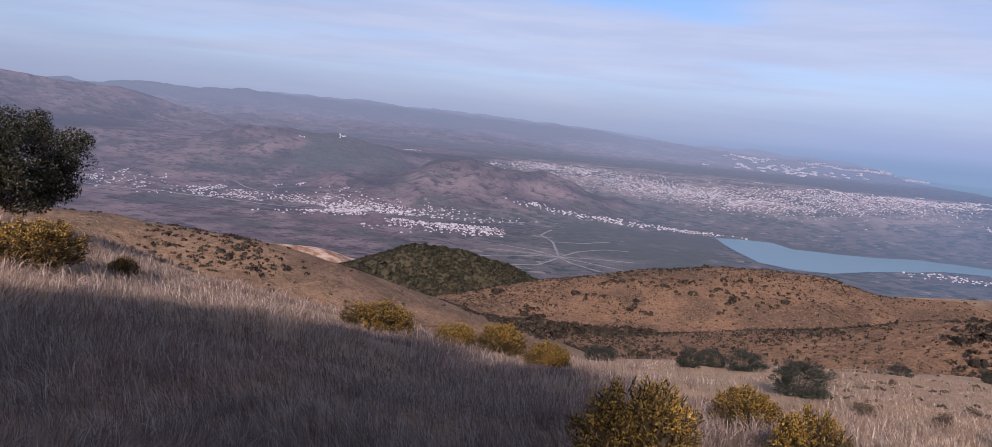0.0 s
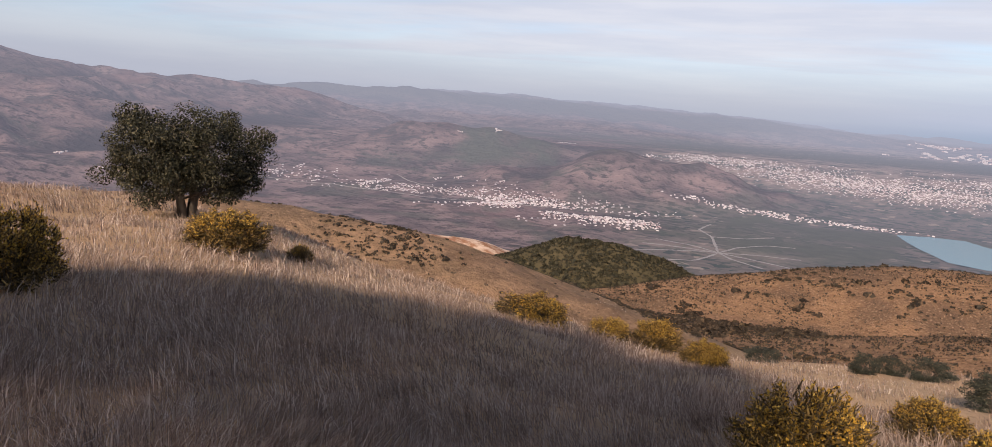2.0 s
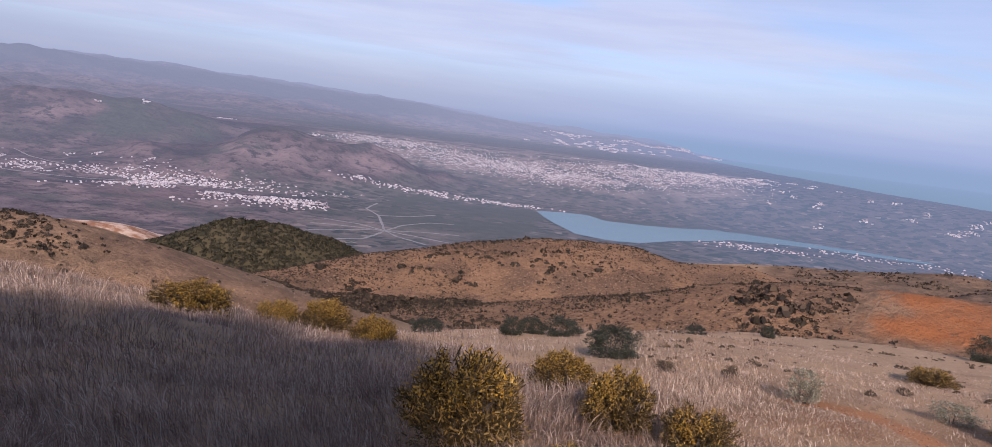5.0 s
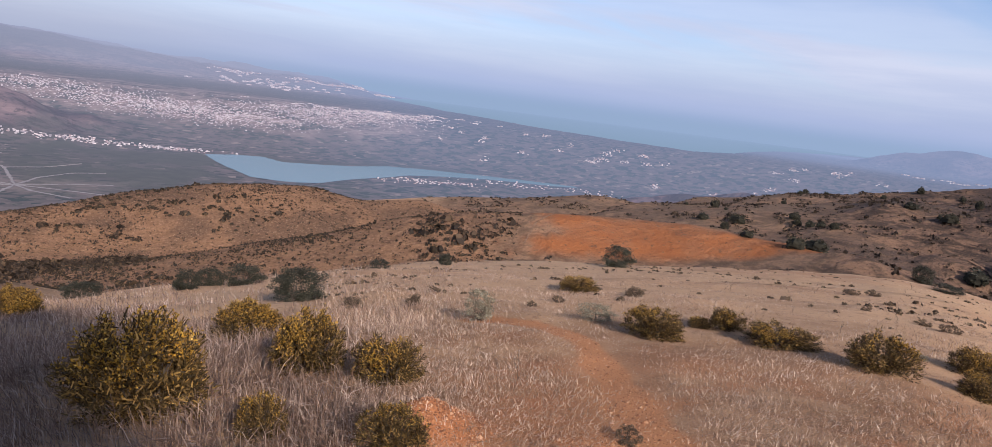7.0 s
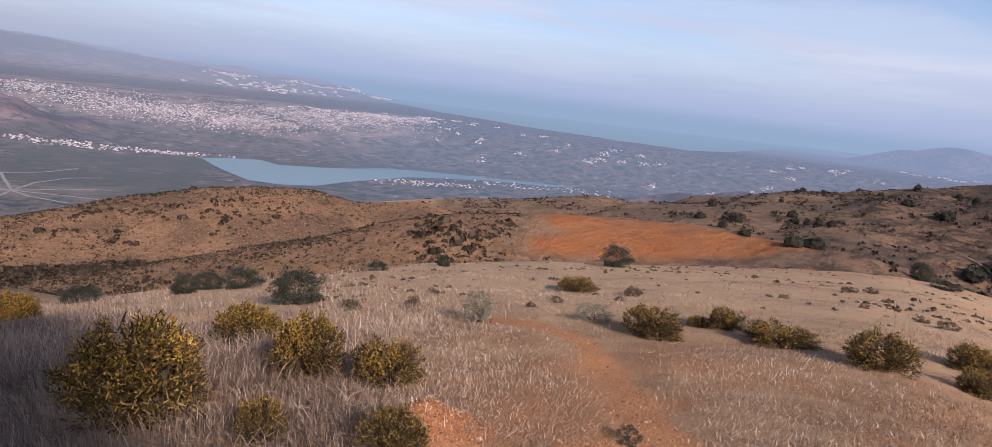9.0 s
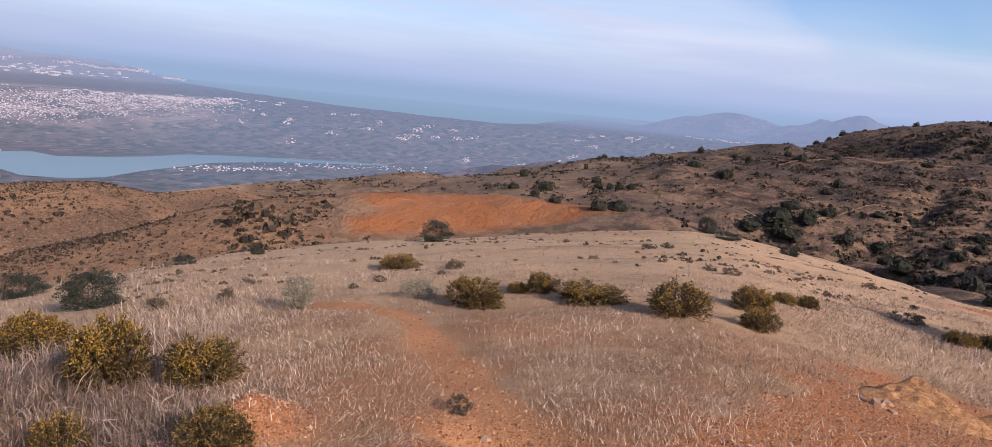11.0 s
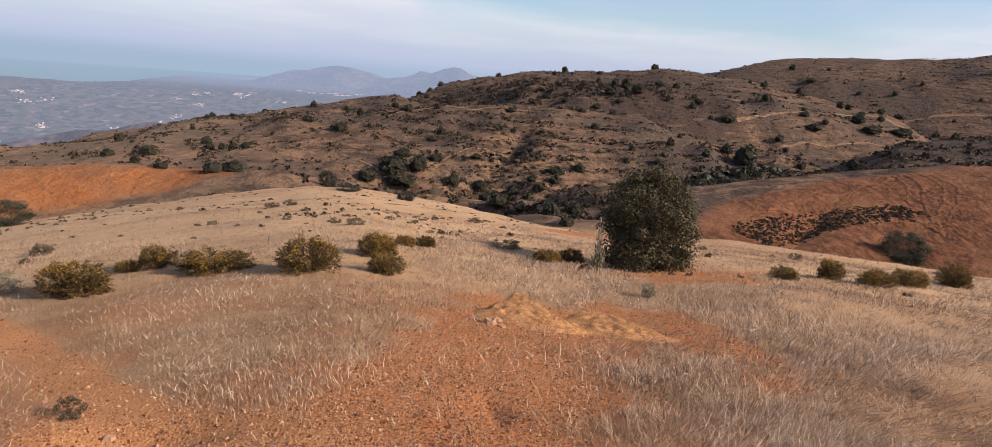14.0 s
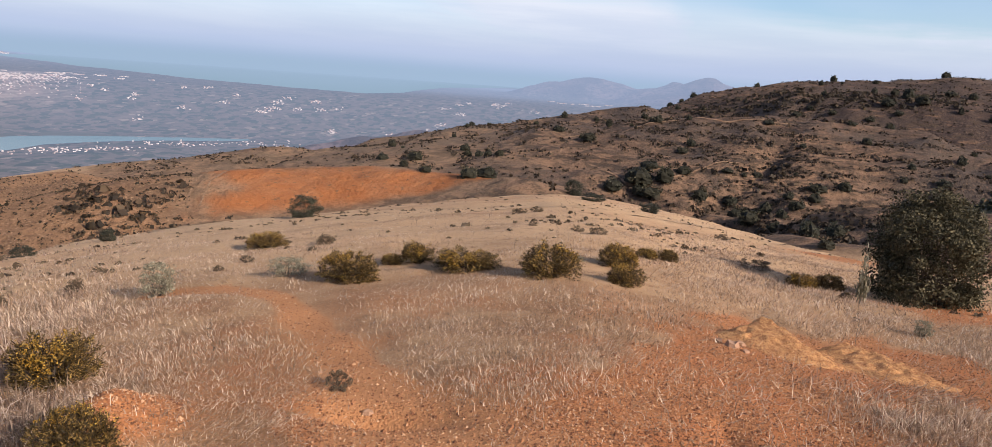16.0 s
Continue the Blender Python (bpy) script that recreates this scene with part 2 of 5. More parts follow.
def still_water(name, colour, glow, share, rough):
    m, N = material(name)
    at = N.add("ShaderNodeNewGeometry").outputs["Position"]
    c = N.mix(N.noise(0.01, 4, 0.6, at), tuple(0.85 * v for v in colour), tuple(1.12 * v for v in colour))
    b = N.add("ShaderNodeBsdfPrincipled", ins={"Base Color": c, "Roughness": rough, "Specular IOR Level": 0.5,
              "Normal": N.add("ShaderNodeBump", ins={"Height": N.noise(0.4, 3, 0.6, at), "Strength": 0.25, "Distance": 0.3}).outputs[0]})
    # haze over the water is emitted: glow turning to the horizon colour
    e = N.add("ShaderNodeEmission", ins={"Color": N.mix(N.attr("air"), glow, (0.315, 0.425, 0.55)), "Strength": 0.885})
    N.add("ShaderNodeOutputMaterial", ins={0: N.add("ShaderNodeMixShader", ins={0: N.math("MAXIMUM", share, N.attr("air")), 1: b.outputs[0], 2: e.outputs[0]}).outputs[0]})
    return m


def leafy(name, dark, light, tips=None, through_light=0.25, rough=0.6, clumps=0.0):
    """Leaves or blades that vary from piece to piece, and from plant to plant."""
    m, N = material(name)
    g = N.add("ShaderNodeNewGeometry")
    r = g.outputs["Random Per Island"]
    own = N.add("ShaderNodeObjectInfo").outputs["Random"]
    c = N.mix(r, dark, light)
    if tips:
        c = N.mix(N.ramp(r, 0.72, 0.95), c, tips)
    c = N.mix(N.math("MULTIPLY", own, 0.3), c, tuple(0.6 * v for v in dark))
    c = N.mix(N.math("MULTIPLY", N.ramp(N.noise(0.45, 3, 0.6, g.outputs["Position"]), 0.4, 0.7), 0.35), c, tuple(0.7 * v for v in dark))
    if clumps:
        tuft = N.noise(7.0, 3, 0.65, g.outputs["Position"])
        c = N.mix(N.math("MULTIPLY", N.ramp(tuft, 0.52, 0.64), clumps), c, tuple(0.75 * v for v in dark))
        if tips:
            c = N.mix(N.math("MULTIPLY", N.ramp(tuft, 0.46, 0.36), 0.6 * clumps), c, tips)
    finish(N, c, rough, None, spec=0.25, through_light=through_light)
    return m


def bark():
    m, N = material("bark")
    at = N.add("ShaderNodeNewGeometry").outputs["Position"]
    grain = N.noise(9, 6, 0.7, N.add("ShaderNodeMapping", ins={"Vector": at, "Scale": (1, 1, 0.25)}))
    finish(N, N.mix(grain, (0.045, 0.035, 0.028), (0.15, 0.12, 0.095)), 0.9, grain, 0.9, 0.02)
    return m


def house_paint():
    m, N = material("limewashed_houses")
    r = N.add("ShaderNodeNewGeometry").outputs["Random Per Island"]
    c = N.mix(N.ramp(r, 0.5, 0.95), (0.68, 0.61, 0.58), (0.38, 0.26, 0.23))
    c = N.mix(N.ramp(r, 0.05, 0.3), (0.24, 0.20, 0.19), c)
    d = N.add("ShaderNodeBsdfDiffuse", ins={"Color": c})
    # distance haze over the houses, painted as emission
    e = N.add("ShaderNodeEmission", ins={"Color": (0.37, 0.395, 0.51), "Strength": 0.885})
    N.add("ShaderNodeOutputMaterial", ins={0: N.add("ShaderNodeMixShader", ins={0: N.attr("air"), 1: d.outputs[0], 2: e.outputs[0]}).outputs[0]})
    return m


def stone_mat():
    m, N = material("pale_stone")
    at = N.add("ShaderNodeNewGeometry").outputs["Position"]
    n = N.noise(14, 6, 0.65, at)
    finish(N, N.mix(n, (0.24, 0.12, 0.07), (0.46, 0.29, 0.19)), 0.9, n, 0.8, 0.02)
    return m


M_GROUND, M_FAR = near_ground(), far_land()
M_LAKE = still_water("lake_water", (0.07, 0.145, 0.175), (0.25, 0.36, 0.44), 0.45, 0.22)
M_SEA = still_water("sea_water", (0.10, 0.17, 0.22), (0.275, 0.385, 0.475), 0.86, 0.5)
M_GRASS = leafy("dry_grass", (0.16, 0.10, 0.073), (0.45, 0.32, 0.235), (0.64, 0.50, 0.40), 0.25, 0.7, 0.35)
M_STRAW = leafy("matted_straw", (0.21, 0.128, 0.080), (0.67, 0.475, 0.33), (0.77, 0.615, 0.48), 0.15, 0.7, 0.45)
M_GORSE = leafy("gorse_spines", (0.034, 0.024, 0.010), (0.22, 0.135, 0.044), (0.46, 0.29, 0.085))
M_FLOWER = leafy("gorse_flowers", (0.38, 0.20, 0.025), (0.68, 0.40, 0.05), (0.82, 0.55, 0.12))
M_OAK = leafy("oak_leaves", (0.010, 0.011, 0.005), (0.070, 0.060, 0.030), (0.15, 0.13, 0.075), 0.12, 0.6)
M_MASTIC = leafy("mastic_leaves", (0.020, 0.022, 0.013), (0.080, 0.078, 0.050), (0.15, 0.14, 0.10), 0.12, 0.6)
M_BUSH = leafy("oak_bush_leaves", (0.034, 0.030, 0.015), (0.155, 0.13, 0.068), (0.27, 0.23, 0.135), 0.15, 0.8)
M_SCRUB = leafy("scrub_leaves", (0.024, 0.018, 0.012), (0.075, 0.053, 0.032), (0.13, 0.085, 0.048), 0.1, 0.7)
M_HEATH = leafy("heath_leaves", (0.022, 0.016, 0.011), (0.080, 0.053, 0.034), (0.15, 0.098, 0.058), 0.1, 0.8)
# dark colour of the far bushes' core shell, painted as crown shade
M_INNER = leafy("inner_shade_core", (0.012, 0.012, 0.007), (0.026, 0.024, 0.015), None, 0.0, 0.9)
M_PALE = leafy("pale_shrub_leaves", (0.16, 0.14, 0.09), (0.36, 0.32, 0.22), (0.52, 0.48, 0.35), 0.2, 0.6)
M_GREENHILL = leafy("thicket_leaves", (0.018, 0.017, 0.009), (0.058, 0.049, 0.025), (0.10, 0.078, 0.042), 0.1, 0.7)
M_BARK, M_HOUSE, M_STONE = bark(), house_paint(), stone_mat()
M_PEBBLE = leafy("pebbles", (0.13, 0.052, 0.027), (0.45, 0.20, 0.09), (0.58, 0.36, 0.21), 0.0, 0.9)


def heaped_earth():
    m, N = material("heaped_golden_earth")
    at = N.add("ShaderNodeNewGeometry").outputs["Position"]
    lumps, grit = N.noise(16, 5, 0.7, at), N.noise(70, 4, 0.7, at)
    c = N.mix(N.ramp(lumps, 0.35, 0.65), (0.36, 0.16, 0.070), (0.60, 0.31, 0.13))
    c = N.mix(N.ramp(grit, 0.55, 0.68), c, (0.60, 0.36, 0.185))
    finish(N, N.mix(N.ramp(grit, 0.45, 0.36), c, (0.17, 0.075, 0.035)), 0.95, N.math("ADD", lumps, N.math("MULTIPLY", grit, 0.6)), 0.9, 0.02, 0.1)
    return m


def track_soil(name, dark, light):
    m, N = material(name)
    at = N.add("ShaderNodeNewGeometry").outputs["Position"]
    finish(N, N.mix(N.ramp(N.noise(0.8, 5, 0.7, at), 0.35, 0.65), dark, light), 0.95, None, spec=0.1)
    return m


M_HEAP = heaped_earth()
M_TRACK = track_soil("trodden_pale_soil", (0.15, 0.09, 0.055), (0.30, 0.19, 0.12))
M_SAND = track_soil("pale_trodden_sand", (0.36, 0.235, 0.14), (0.58, 0.40, 0.25))


def hazy_track():
    m, N = material("hazy_pale_dirt")
    at = N.add("ShaderNodeNewGeometry").outputs["Position"]
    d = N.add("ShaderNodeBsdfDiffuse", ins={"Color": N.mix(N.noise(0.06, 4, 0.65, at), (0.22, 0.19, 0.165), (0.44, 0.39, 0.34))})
    # a fixed share of haze, put into the track as emission
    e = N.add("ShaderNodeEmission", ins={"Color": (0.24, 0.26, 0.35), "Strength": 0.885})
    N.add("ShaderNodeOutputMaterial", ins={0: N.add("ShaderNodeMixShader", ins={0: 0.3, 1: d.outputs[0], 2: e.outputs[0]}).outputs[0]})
    return m


M_VALLEY = hazy_track()
M_WHEEL = track_soil("wheel_marks_in_red_soil", (0.13, 0.055, 0.030), (0.26, 0.115, 0.060))
M_DRY = leafy("dry_shrub_leaves", (0.07, 0.05, 0.032), (0.20, 0.135, 0.08), (0.30, 0.215, 0.14), 0.15, 0.7)
# ---- landforms ----
EYE = 1.6


def lattice(ix, iy, seed):
    """A fixed random number in 0..1 for every whole-number cell."""
    n = (ix.astype(np.int64) * 374761393 + iy.astype(np.int64) * 668265263 + seed * 974711) & 0x7FFFFFFF
    n = ((n ^ (n >> 13)) * 1274126177) & 0x7FFFFFFF
    return ((n ^ (n >> 16)) & 0xFFFF) / 65535.0


def smooth_noise(x, y, seed=0):
    ix, iy = np.floor(x), np.floor(y)
    fx, fy = x - ix, y - iy
    fx, fy = fx * fx * (3 - 2 * fx), fy * fy * (3 - 2 * fy)
    a, b = lattice(ix, iy, seed), lattice(ix + 1, iy, seed)
    c, d = lattice(ix, iy + 1, seed), lattice(ix + 1, iy + 1, seed)
    return (a + (b - a) * fx) * (1 - fy) + (c + (d - c) * fx) * fy - 0.5


def fractal(x, y, octaves=4, seed=0):
    total, size = 0, 1.0
    for k in range(octaves):
        total = total + size * smooth_noise(x / size + 17.3 * k, y / size - 9.1 * k, seed + k)
        size *= 0.5
    return total


def ridged(x, y, octaves=4, seed=0):
    """Sharp gullies and rounded backs, in 0..1."""
    total, size = 0, 1.0
    for k in range(octaves):
        total = total + size * np.abs(2 * smooth_noise(x / size + 5.7 * k, y / size + 3.3 * k, seed + k))
        size *= 0.5
    return total / 2


def step(a, b, v):
    t = np.clip((v - a) / (b - a), 0, 1)
    return t * t * (3 - 2 * t)


def bearing(az, d, z=None):
    """A plan point from a compass bearing in degrees and a distance."""
    p = (d * math.sin(radians(az)), d * math.cos(radians(az)))
    return p if z is None else (*p, z)


# the knoll on which the walker stands: bearing, distance to its brow, height of the brow
BROW = [(-62, 24, -0.4), (-49, 26, -1.2), (-35, 29, -2.3), (-23, 24, -3.5), (-12, 20, -3.6), (2, 21, -5.0), (8, 24, -5.7),
        (15, 27, -6.2), (27, 30, -6.1), (43, 40, -6.9), (51, 43, -7.0), (63, 62, -8.9), (70, 74, -9.0), (75, 62, -8.2),
        (83, 46, -6.6), (91, 33, -4.8), (100, 31, -3.8), (109, 31, -3.8), (119, 31, -3.6), (135, 30, -2.5), (170, 30, 0.0),
        (215, 32, 1.5), (260, 30, 1.4), (298, 24, -0.4)]


def knoll(x, y):
    az = np.degrees(np.arctan2(x, y)) % 360
    r = np.hypot(x, y)
    t = np.array(BROW, float)
    order = np.argsort(t[:, 0] % 360)
    t = t[order]
    a = t[:, 0] % 360
    fine = np.arange(0, 360, 1.0)
    kernel = np.exp(-0.5 * (np.arange(-12, 13) / 3.5) ** 2)
    kernel /= kernel.sum()

    def table(col):
        v = np.interp(fine, a, t[:, col], period=360)
        v = np.convolve(np.r_[v[-12:], v, v[:12]], kernel, "valid")
        return np.interp(az, np.r_[fine, 360], np.r_[v, v[0]])
    far, low = table(1), table(2)
    s = -low * (far + 6) / far ** 2
    over = r - far
    w = 0.09 * far
    soft = w * np.logaddexp(0, over / w)
    rr = np.minimum(r, far * 1.6)
    return -s * rr * rr / (rr + 6) - 0.55 * np.maximum(soft - w * 0.12, 0)


def crest(x, y, line, fall, top, reach=9999.0, back=0.4):
    """A ridge: a crest line of bearings, distances and elevations in degrees, with a front flank of the slope fall as far as reach,
    a back flank of the slope back, and a crest rounded over top metres."""
    pts = np.array([bearing(a, d, EYE + d * math.tan(radians(e))) for a, d, e in line])
    best = np.full(np.shape(x), -1e9)
    for p, q in zip(pts[:-1], pts[1:]):
        v = q[:2] - p[:2]
        s = np.clip(((x - p[0]) * v[0] + (y - p[1]) * v[1]) / (v @ v), 0, 1)
        px, py = p[0] + s * v[0], p[1] + s * v[1]
        d = np.hypot(x - px, y - py)
        behind = step(-0.2, 0.6, ((x - px) * px + (y - py) * py) / (d * np.hypot(px, py) + 1e-6))
        slope = fall + (max(back, fall) - fall) * behind
        drop = slope * np.minimum(d, reach) + 0.5 * np.maximum(d - reach, 0)
        best = np.maximum(best, p[2] + s * (q[2] - p[2]) - (np.sqrt(drop ** 2 + top * top) - top))
    return best


LEFT_HILL = [(-60, 84, -7.0), (-45, 80, -7.4), (-36, 76, -7.7), (-29, 72, -8.2), (-24.5, 70, -9.0), (-18.5, 66, -9.9), (-13.9, 62, -11.8), (-5, 60, -14.2), (3, 58, -17.5)]
GREEN_HILL = [(-12, 225, -12.6), (-8.5, 228, -10.4), (-6, 230, -9.5), (-3, 232, -9.9), (0, 234, -10.6), (3.7, 236, -11.7), (8, 240, -13.5)]
QUARRY_HILL = [(-19, 320, -9.9), (-14, 320, -10.3), (-10.5, 330, -10.9), (-8, 330, -12.0)]
RUST_HILL = [(-4, 160, -14.0), (3.3, 175, -11.5), (6, 180, -11.2), (12, 190, -9.9), (18, 198, -8.8), (21, 200, -8.6), (24.5, 203, -8.7), (29, 207, -9.3), (33, 215, -8.9)]
ORANGE_SPUR = [(37, 122, -9.4), (43, 125, -8.6), (50, 130, -8.1), (54, 130, -7.9), (60, 125, -8.1), (66, 110, -8.4)]
SCRUB_RIDGE = [(33, 250, -9.1), (36.5, 260, -8.7), (42, 270, -9.45), (47.8, 280, -6.75), (51.8, 290, -8.08), (57.6, 300, -7.92), (64, 320, -4.58)]
HIGH_RIDGE = [(64, 320, -4.7), (69, 345, -2.91), (74, 370, -1.94), (79, 390, -4.0), (84, 405, -3.0), (91, 420, 1.82), (95.6, 425, 1.96), (98.5, 430, 1.74), (102, 440, -0.6)]
MID_SPUR = [(75, 232, -3.4), (79, 236, -2.6), (84.8, 240, -2.1), (92, 240, -2.4), (98, 232, -3.0), (104, 225, -3.2)]
RED_SLOPE = [(98.5, 88, -9.4), (103, 104, -6.9), (109, 124, -4.7), (117, 140, -2.9), (126, 150, -2.0)]
BANK_SPUR = [(96.3, 150, -7.1), (99.9, 152, -5.5), (102.9, 156, -4.3), (107.4, 164, -2.9), (111.3, 172, -2.05), (117, 182, -0.85), (126, 195, 0.4)]
SKY_RIDGE = [(94, 540, 0.2), (99, 560, 0.6), (101, 580, 1.6), (103.3, 590, 3.1), (106, 595, 3.4), (110, 600, 3.6), (116, 610, 4.3), (128, 620, 5.0)]
LEFT_RANGE = [(-62, 2600, 3.4), (-48.7, 2600, 2.1), (-42, 2600, 1.06), (-36, 2700, 0.9), (-28.7, 2800, 0.37), (-23, 2900, -2.51), (-16, 3000, -4.5), (-11, 3100, -4.9)]
DARK_HILL = [(-19, 1900, -1.52), (-15, 1900, -1.59), (-12, 1880, -1.48), (-9.5, 1860, -1.74), (-8.0, 1850, -4.0), (-6, 1800, -6.0)]
BARE_HILL = [(-12, 1480, -5.6), (-8, 1500, -3.51), (-4.6, 1500, -3.0), (-1.5, 1510, -3.2), (2.8, 1520, -3.46), (5.4, 1540, -3.51), (9.4, 1550, -5.05), (13.2, 1550, -9.19)]
BLUE_RIDGE = [(-30, 3900, 0.9), (-20, 4000, 1.25), (-12, 4100, 0.85), (-5, 4100, 0.2), (2, 4200, -0.5), (8, 4200, -1.0), (15, 4300, -1.0), (24, 4500, -1.4)]
PALE_RIDGE = [(-16, 4750, 1.24), (-9.5, 4750, 1.23), (-2.3, 4800, 0.96), (4.7, 4800, 0.84), (9.1, 4850, 0.53), (16, 4850, 0.07), (24, 4900, 0.02)]
FAR_HILLS = [(50, 2300, -3.0), (58, 2500, -3.2), (63, 2900, -2.5), (66, 3000, -1.3), (70.2, 3000, 0.35), (74, 3000, -0.4), (76.4, 2900, -0.0), (79, 2800, 0.6), (81.5, 2800, -0.2), (90, 2700, -0.2)]
VALLEY_KNOB = [(52, 1000, -5.9), (57.7, 1000, -4.6), (61, 1010, -5.0)]
SPIT = [(25, 1000, -8.6), (32, 1090, -7.7), (38, 1180, -7.0), (44, 1260, -6.7)]
COAST = [(22, 4985), (27, 4750), (30, 3700), (34, 2950), (40.4, 2400), (47, 2150), (53, 2060), (56, 2300), (59, 3200), (64, 4200), (130, 4700)]
LAKE = [(16.8, 1295), (17.4, 1228), (18.3, 1160), (20.1, 1068), (22.8, 1045), (25.2, 1064), (27.3, 1130), (30.3, 1208), (31.8, 1262), (35.2, 1310), (38.1, 1340),
        (40.2, 1352), (42.8, 1362), (44.8, 1388), (45.2, 1412), (40.0, 1404), (35.5, 1392), (32.6, 1386), (30.2, 1372), (27.8, 1318), (25.5, 1292), (22.3, 1276), (20.9, 1330), (18.8, 1322)]
LAKE_LEVEL, SEA_LEVEL = -149.0, -80.0


def inside(x, y, ring):
    hit = np.zeros(np.shape(x), bool)
    for (x0, y0), (x1, y1) in zip(ring, ring[1:] + ring[:1]):
        cut = (y0 > y) != (y1 > y)
        hit ^= cut & (x < (x1 - x0) * (y - y0) / (y1 - y0 + 1e-12) + x0)
    return hit


LAKE_RING = [bearing(a, d) for a, d in LAKE]
PATH_LINE = [bearing(66, 2.7), bearing(59, 3.5), bearing(55.4, 4.3), bearing(52.8, 5.0), bearing(50.8, 5.8), bearing(49.0, 6.6), bearing(47.5, 7.4), bearing(45.0, 8.0), bearing(42.5, 8.35), bearing(39, 8.6)]

GULLY_LINE = [bearing(75, 160), bearing(79, 140), bearing(84, 122), bearing(90, 104)]
SIDE_GULLY = [bearing(78.5, 152), bearing(81.5, 172), bearing(83.4, 182), bearing(84.6, 200)]
FORK_GULLY = [bearing(82.0, 158), bearing(84.5, 172), bearing(86.6, 184)]
BELT_LINE = [bearing(79.1, 354), bearing(83, 348), bearing(86.4, 334), bearing(88.7, 340), bearing(91.2, 340), bearing(93.5, 348)]


def from_line(x, y, pts):
    best = np.full(np.shape(x), 1e9)
    for p, q in zip(pts[:-1], pts[1:]):
        vx, vy = q[0] - p[0], q[1] - p[1]
        s = np.clip(((x - p[0]) * vx + (y - p[1]) * vy) / (vx * vx + vy * vy), 0, 1)
        best = np.minimum(best, np.hypot(x - p[0] - s * vx, y - p[1] - s * vy))
    return best


def mound(x, y, at, turn, long, wide, high):
    c, s = math.cos(radians(turn)), math.sin(radians(turn))
    u, v = (x - at[0]) * s + (y - at[1]) * c, (x - at[0]) * c - (y - at[1]) * s
    return high * np.exp(-(u / long) ** 2 - np.abs(v / wide) ** 1.5)


def height(x, y):
    """The height of the land at plan points."""
    x, y = np.asarray(x, float), np.asarray(y, float)
    r, az = np.hypot(x, y), np.degrees(np.arctan2(x, y))
    k = 400 / (r + 100)
    base = -25 - 125 * step(40, 620, r)
    base = np.where(r > 600, -150 + 74 * step(1380, 1950, r) + 3 * step(2250, 5000, r), base)
    forms = [knoll(x, y), base,
             crest(x, y, LEFT_HILL, 0.34, 1.0), crest(x, y, GREEN_HILL, 0.5, 2.5), crest(x, y, QUARRY_HILL, 0.4, 3),
             crest(x, y, RUST_HILL, 0.29, 2.0), crest(x, y, ORANGE_SPUR, 0.26, 1.2, 60), crest(x, y, SCRUB_RIDGE, 0.14, 2.0, 120), crest(x, y, HIGH_RIDGE, 0.2, 2.0, 90),
             crest(x, y, MID_SPUR, 0.18, 2.0, 110, 0.12), crest(x, y, RED_SLOPE, 0.22, 1.5), crest(x, y, BANK_SPUR, 0.45, 1.5, 60), crest(x, y, SKY_RIDGE, 0.32, 3, 60),
             crest(x, y, LEFT_RANGE, 0.19, 8), crest(x, y, DARK_HILL, 0.3, 6), crest(x, y, BARE_HILL, 0.24, 6),
             crest(x, y, BLUE_RIDGE, 0.2, 8), crest(x, y, PALE_RIDGE, 0.1, 8), crest(x, y, FAR_HILLS, 0.3, 5), crest(x, y, VALLEY_KNOB, 0.3, 3), crest(x, y, SPIT, 0.09, 1.5, 200, 0.1)]
    peak = np.max(forms, axis=0)
    z = peak + np.log(sum(np.exp(np.maximum(k * (f - peak), -60)) for f in forms)) / k
    up = step(0, 40, z + 150 - 74 * step(1380, 1950, r))
    hills = step(45, 120, r) * (1 - step(650, 750, r))
    z = z + hills * (2.6 * (1 - 0.6 * step(95, 98, az) * (1 - step(145, 165, r))) * fractal(x / 46, y / 46, 4, 3) - (14.0 * (ridged(x / 60, y / 60, 3, 8) - 0.29) + 4.5 * (ridged(x / 19, y / 23, 3, 14) - 0.29)) * step(56, 72, az) * (1 - step(108, 112, az) * (1 - step(190, 230, r))) * (1 - step(95, 98, az) * (1 - step(145, 165, r))) * (1 - 0.6 * step(300, 420, r)))
    z = z + step(640, 760, r) * (1 - step(1500, 1900, r)) * (1 - step(-8, 4, az)) * 15 * np.maximum(fractal(x / 210, y / 210, 4, 81) + 0.12, -0.05)
    far = step(750, 1100, r)
    z = z + far * up * (14 * fractal(x / 110, y / 110, 4, 21) - 62 * (ridged(x / 260, y / 260, 4, 31) - 0.32) * (1 - 0.8 * step(30, 45, az) * (1 - step(1500, 2000, r))) * (1 - 0.5 * step(2400, 3200, r)))
    z = z + step(2, 8, r) * (1 - step(60, 120, r)) * 0.16 * fractal(x / 2.6, y / 2.6, 4, 5)
    near = r < 60
    worn = np.where(near, from_line(x, y, PATH_LINE), 99.0)
    z = z - 0.03 * (1 - step(0.1, 0.55, worn))
    z = z + mound(x, y, bearing(35, 3.9), 60, 0.35, 0.3, 0.22) - mound(x, y, bearing(55, 3.75), 160, 0.4, 0.12, 0.12) - mound(x, y, bearing(84.2, 3.95), 70, 0.2, 0.09, 0.05)
    z = z - step(70, 80, r) * (1 - step(180, 200, r)) * (mound(x, y, bearing(106.5, 97), 118, 12, 2.4, 1.6) + mound(x, y, bearing(113, 92), 100, 9, 2.0, 1.0))
    gully = np.where((r > 80) & (r < 420), from_line(x, y, GULLY_LINE), 99.0)
    z = z - 3.2 * np.exp(-(gully / 7.0) ** 2)
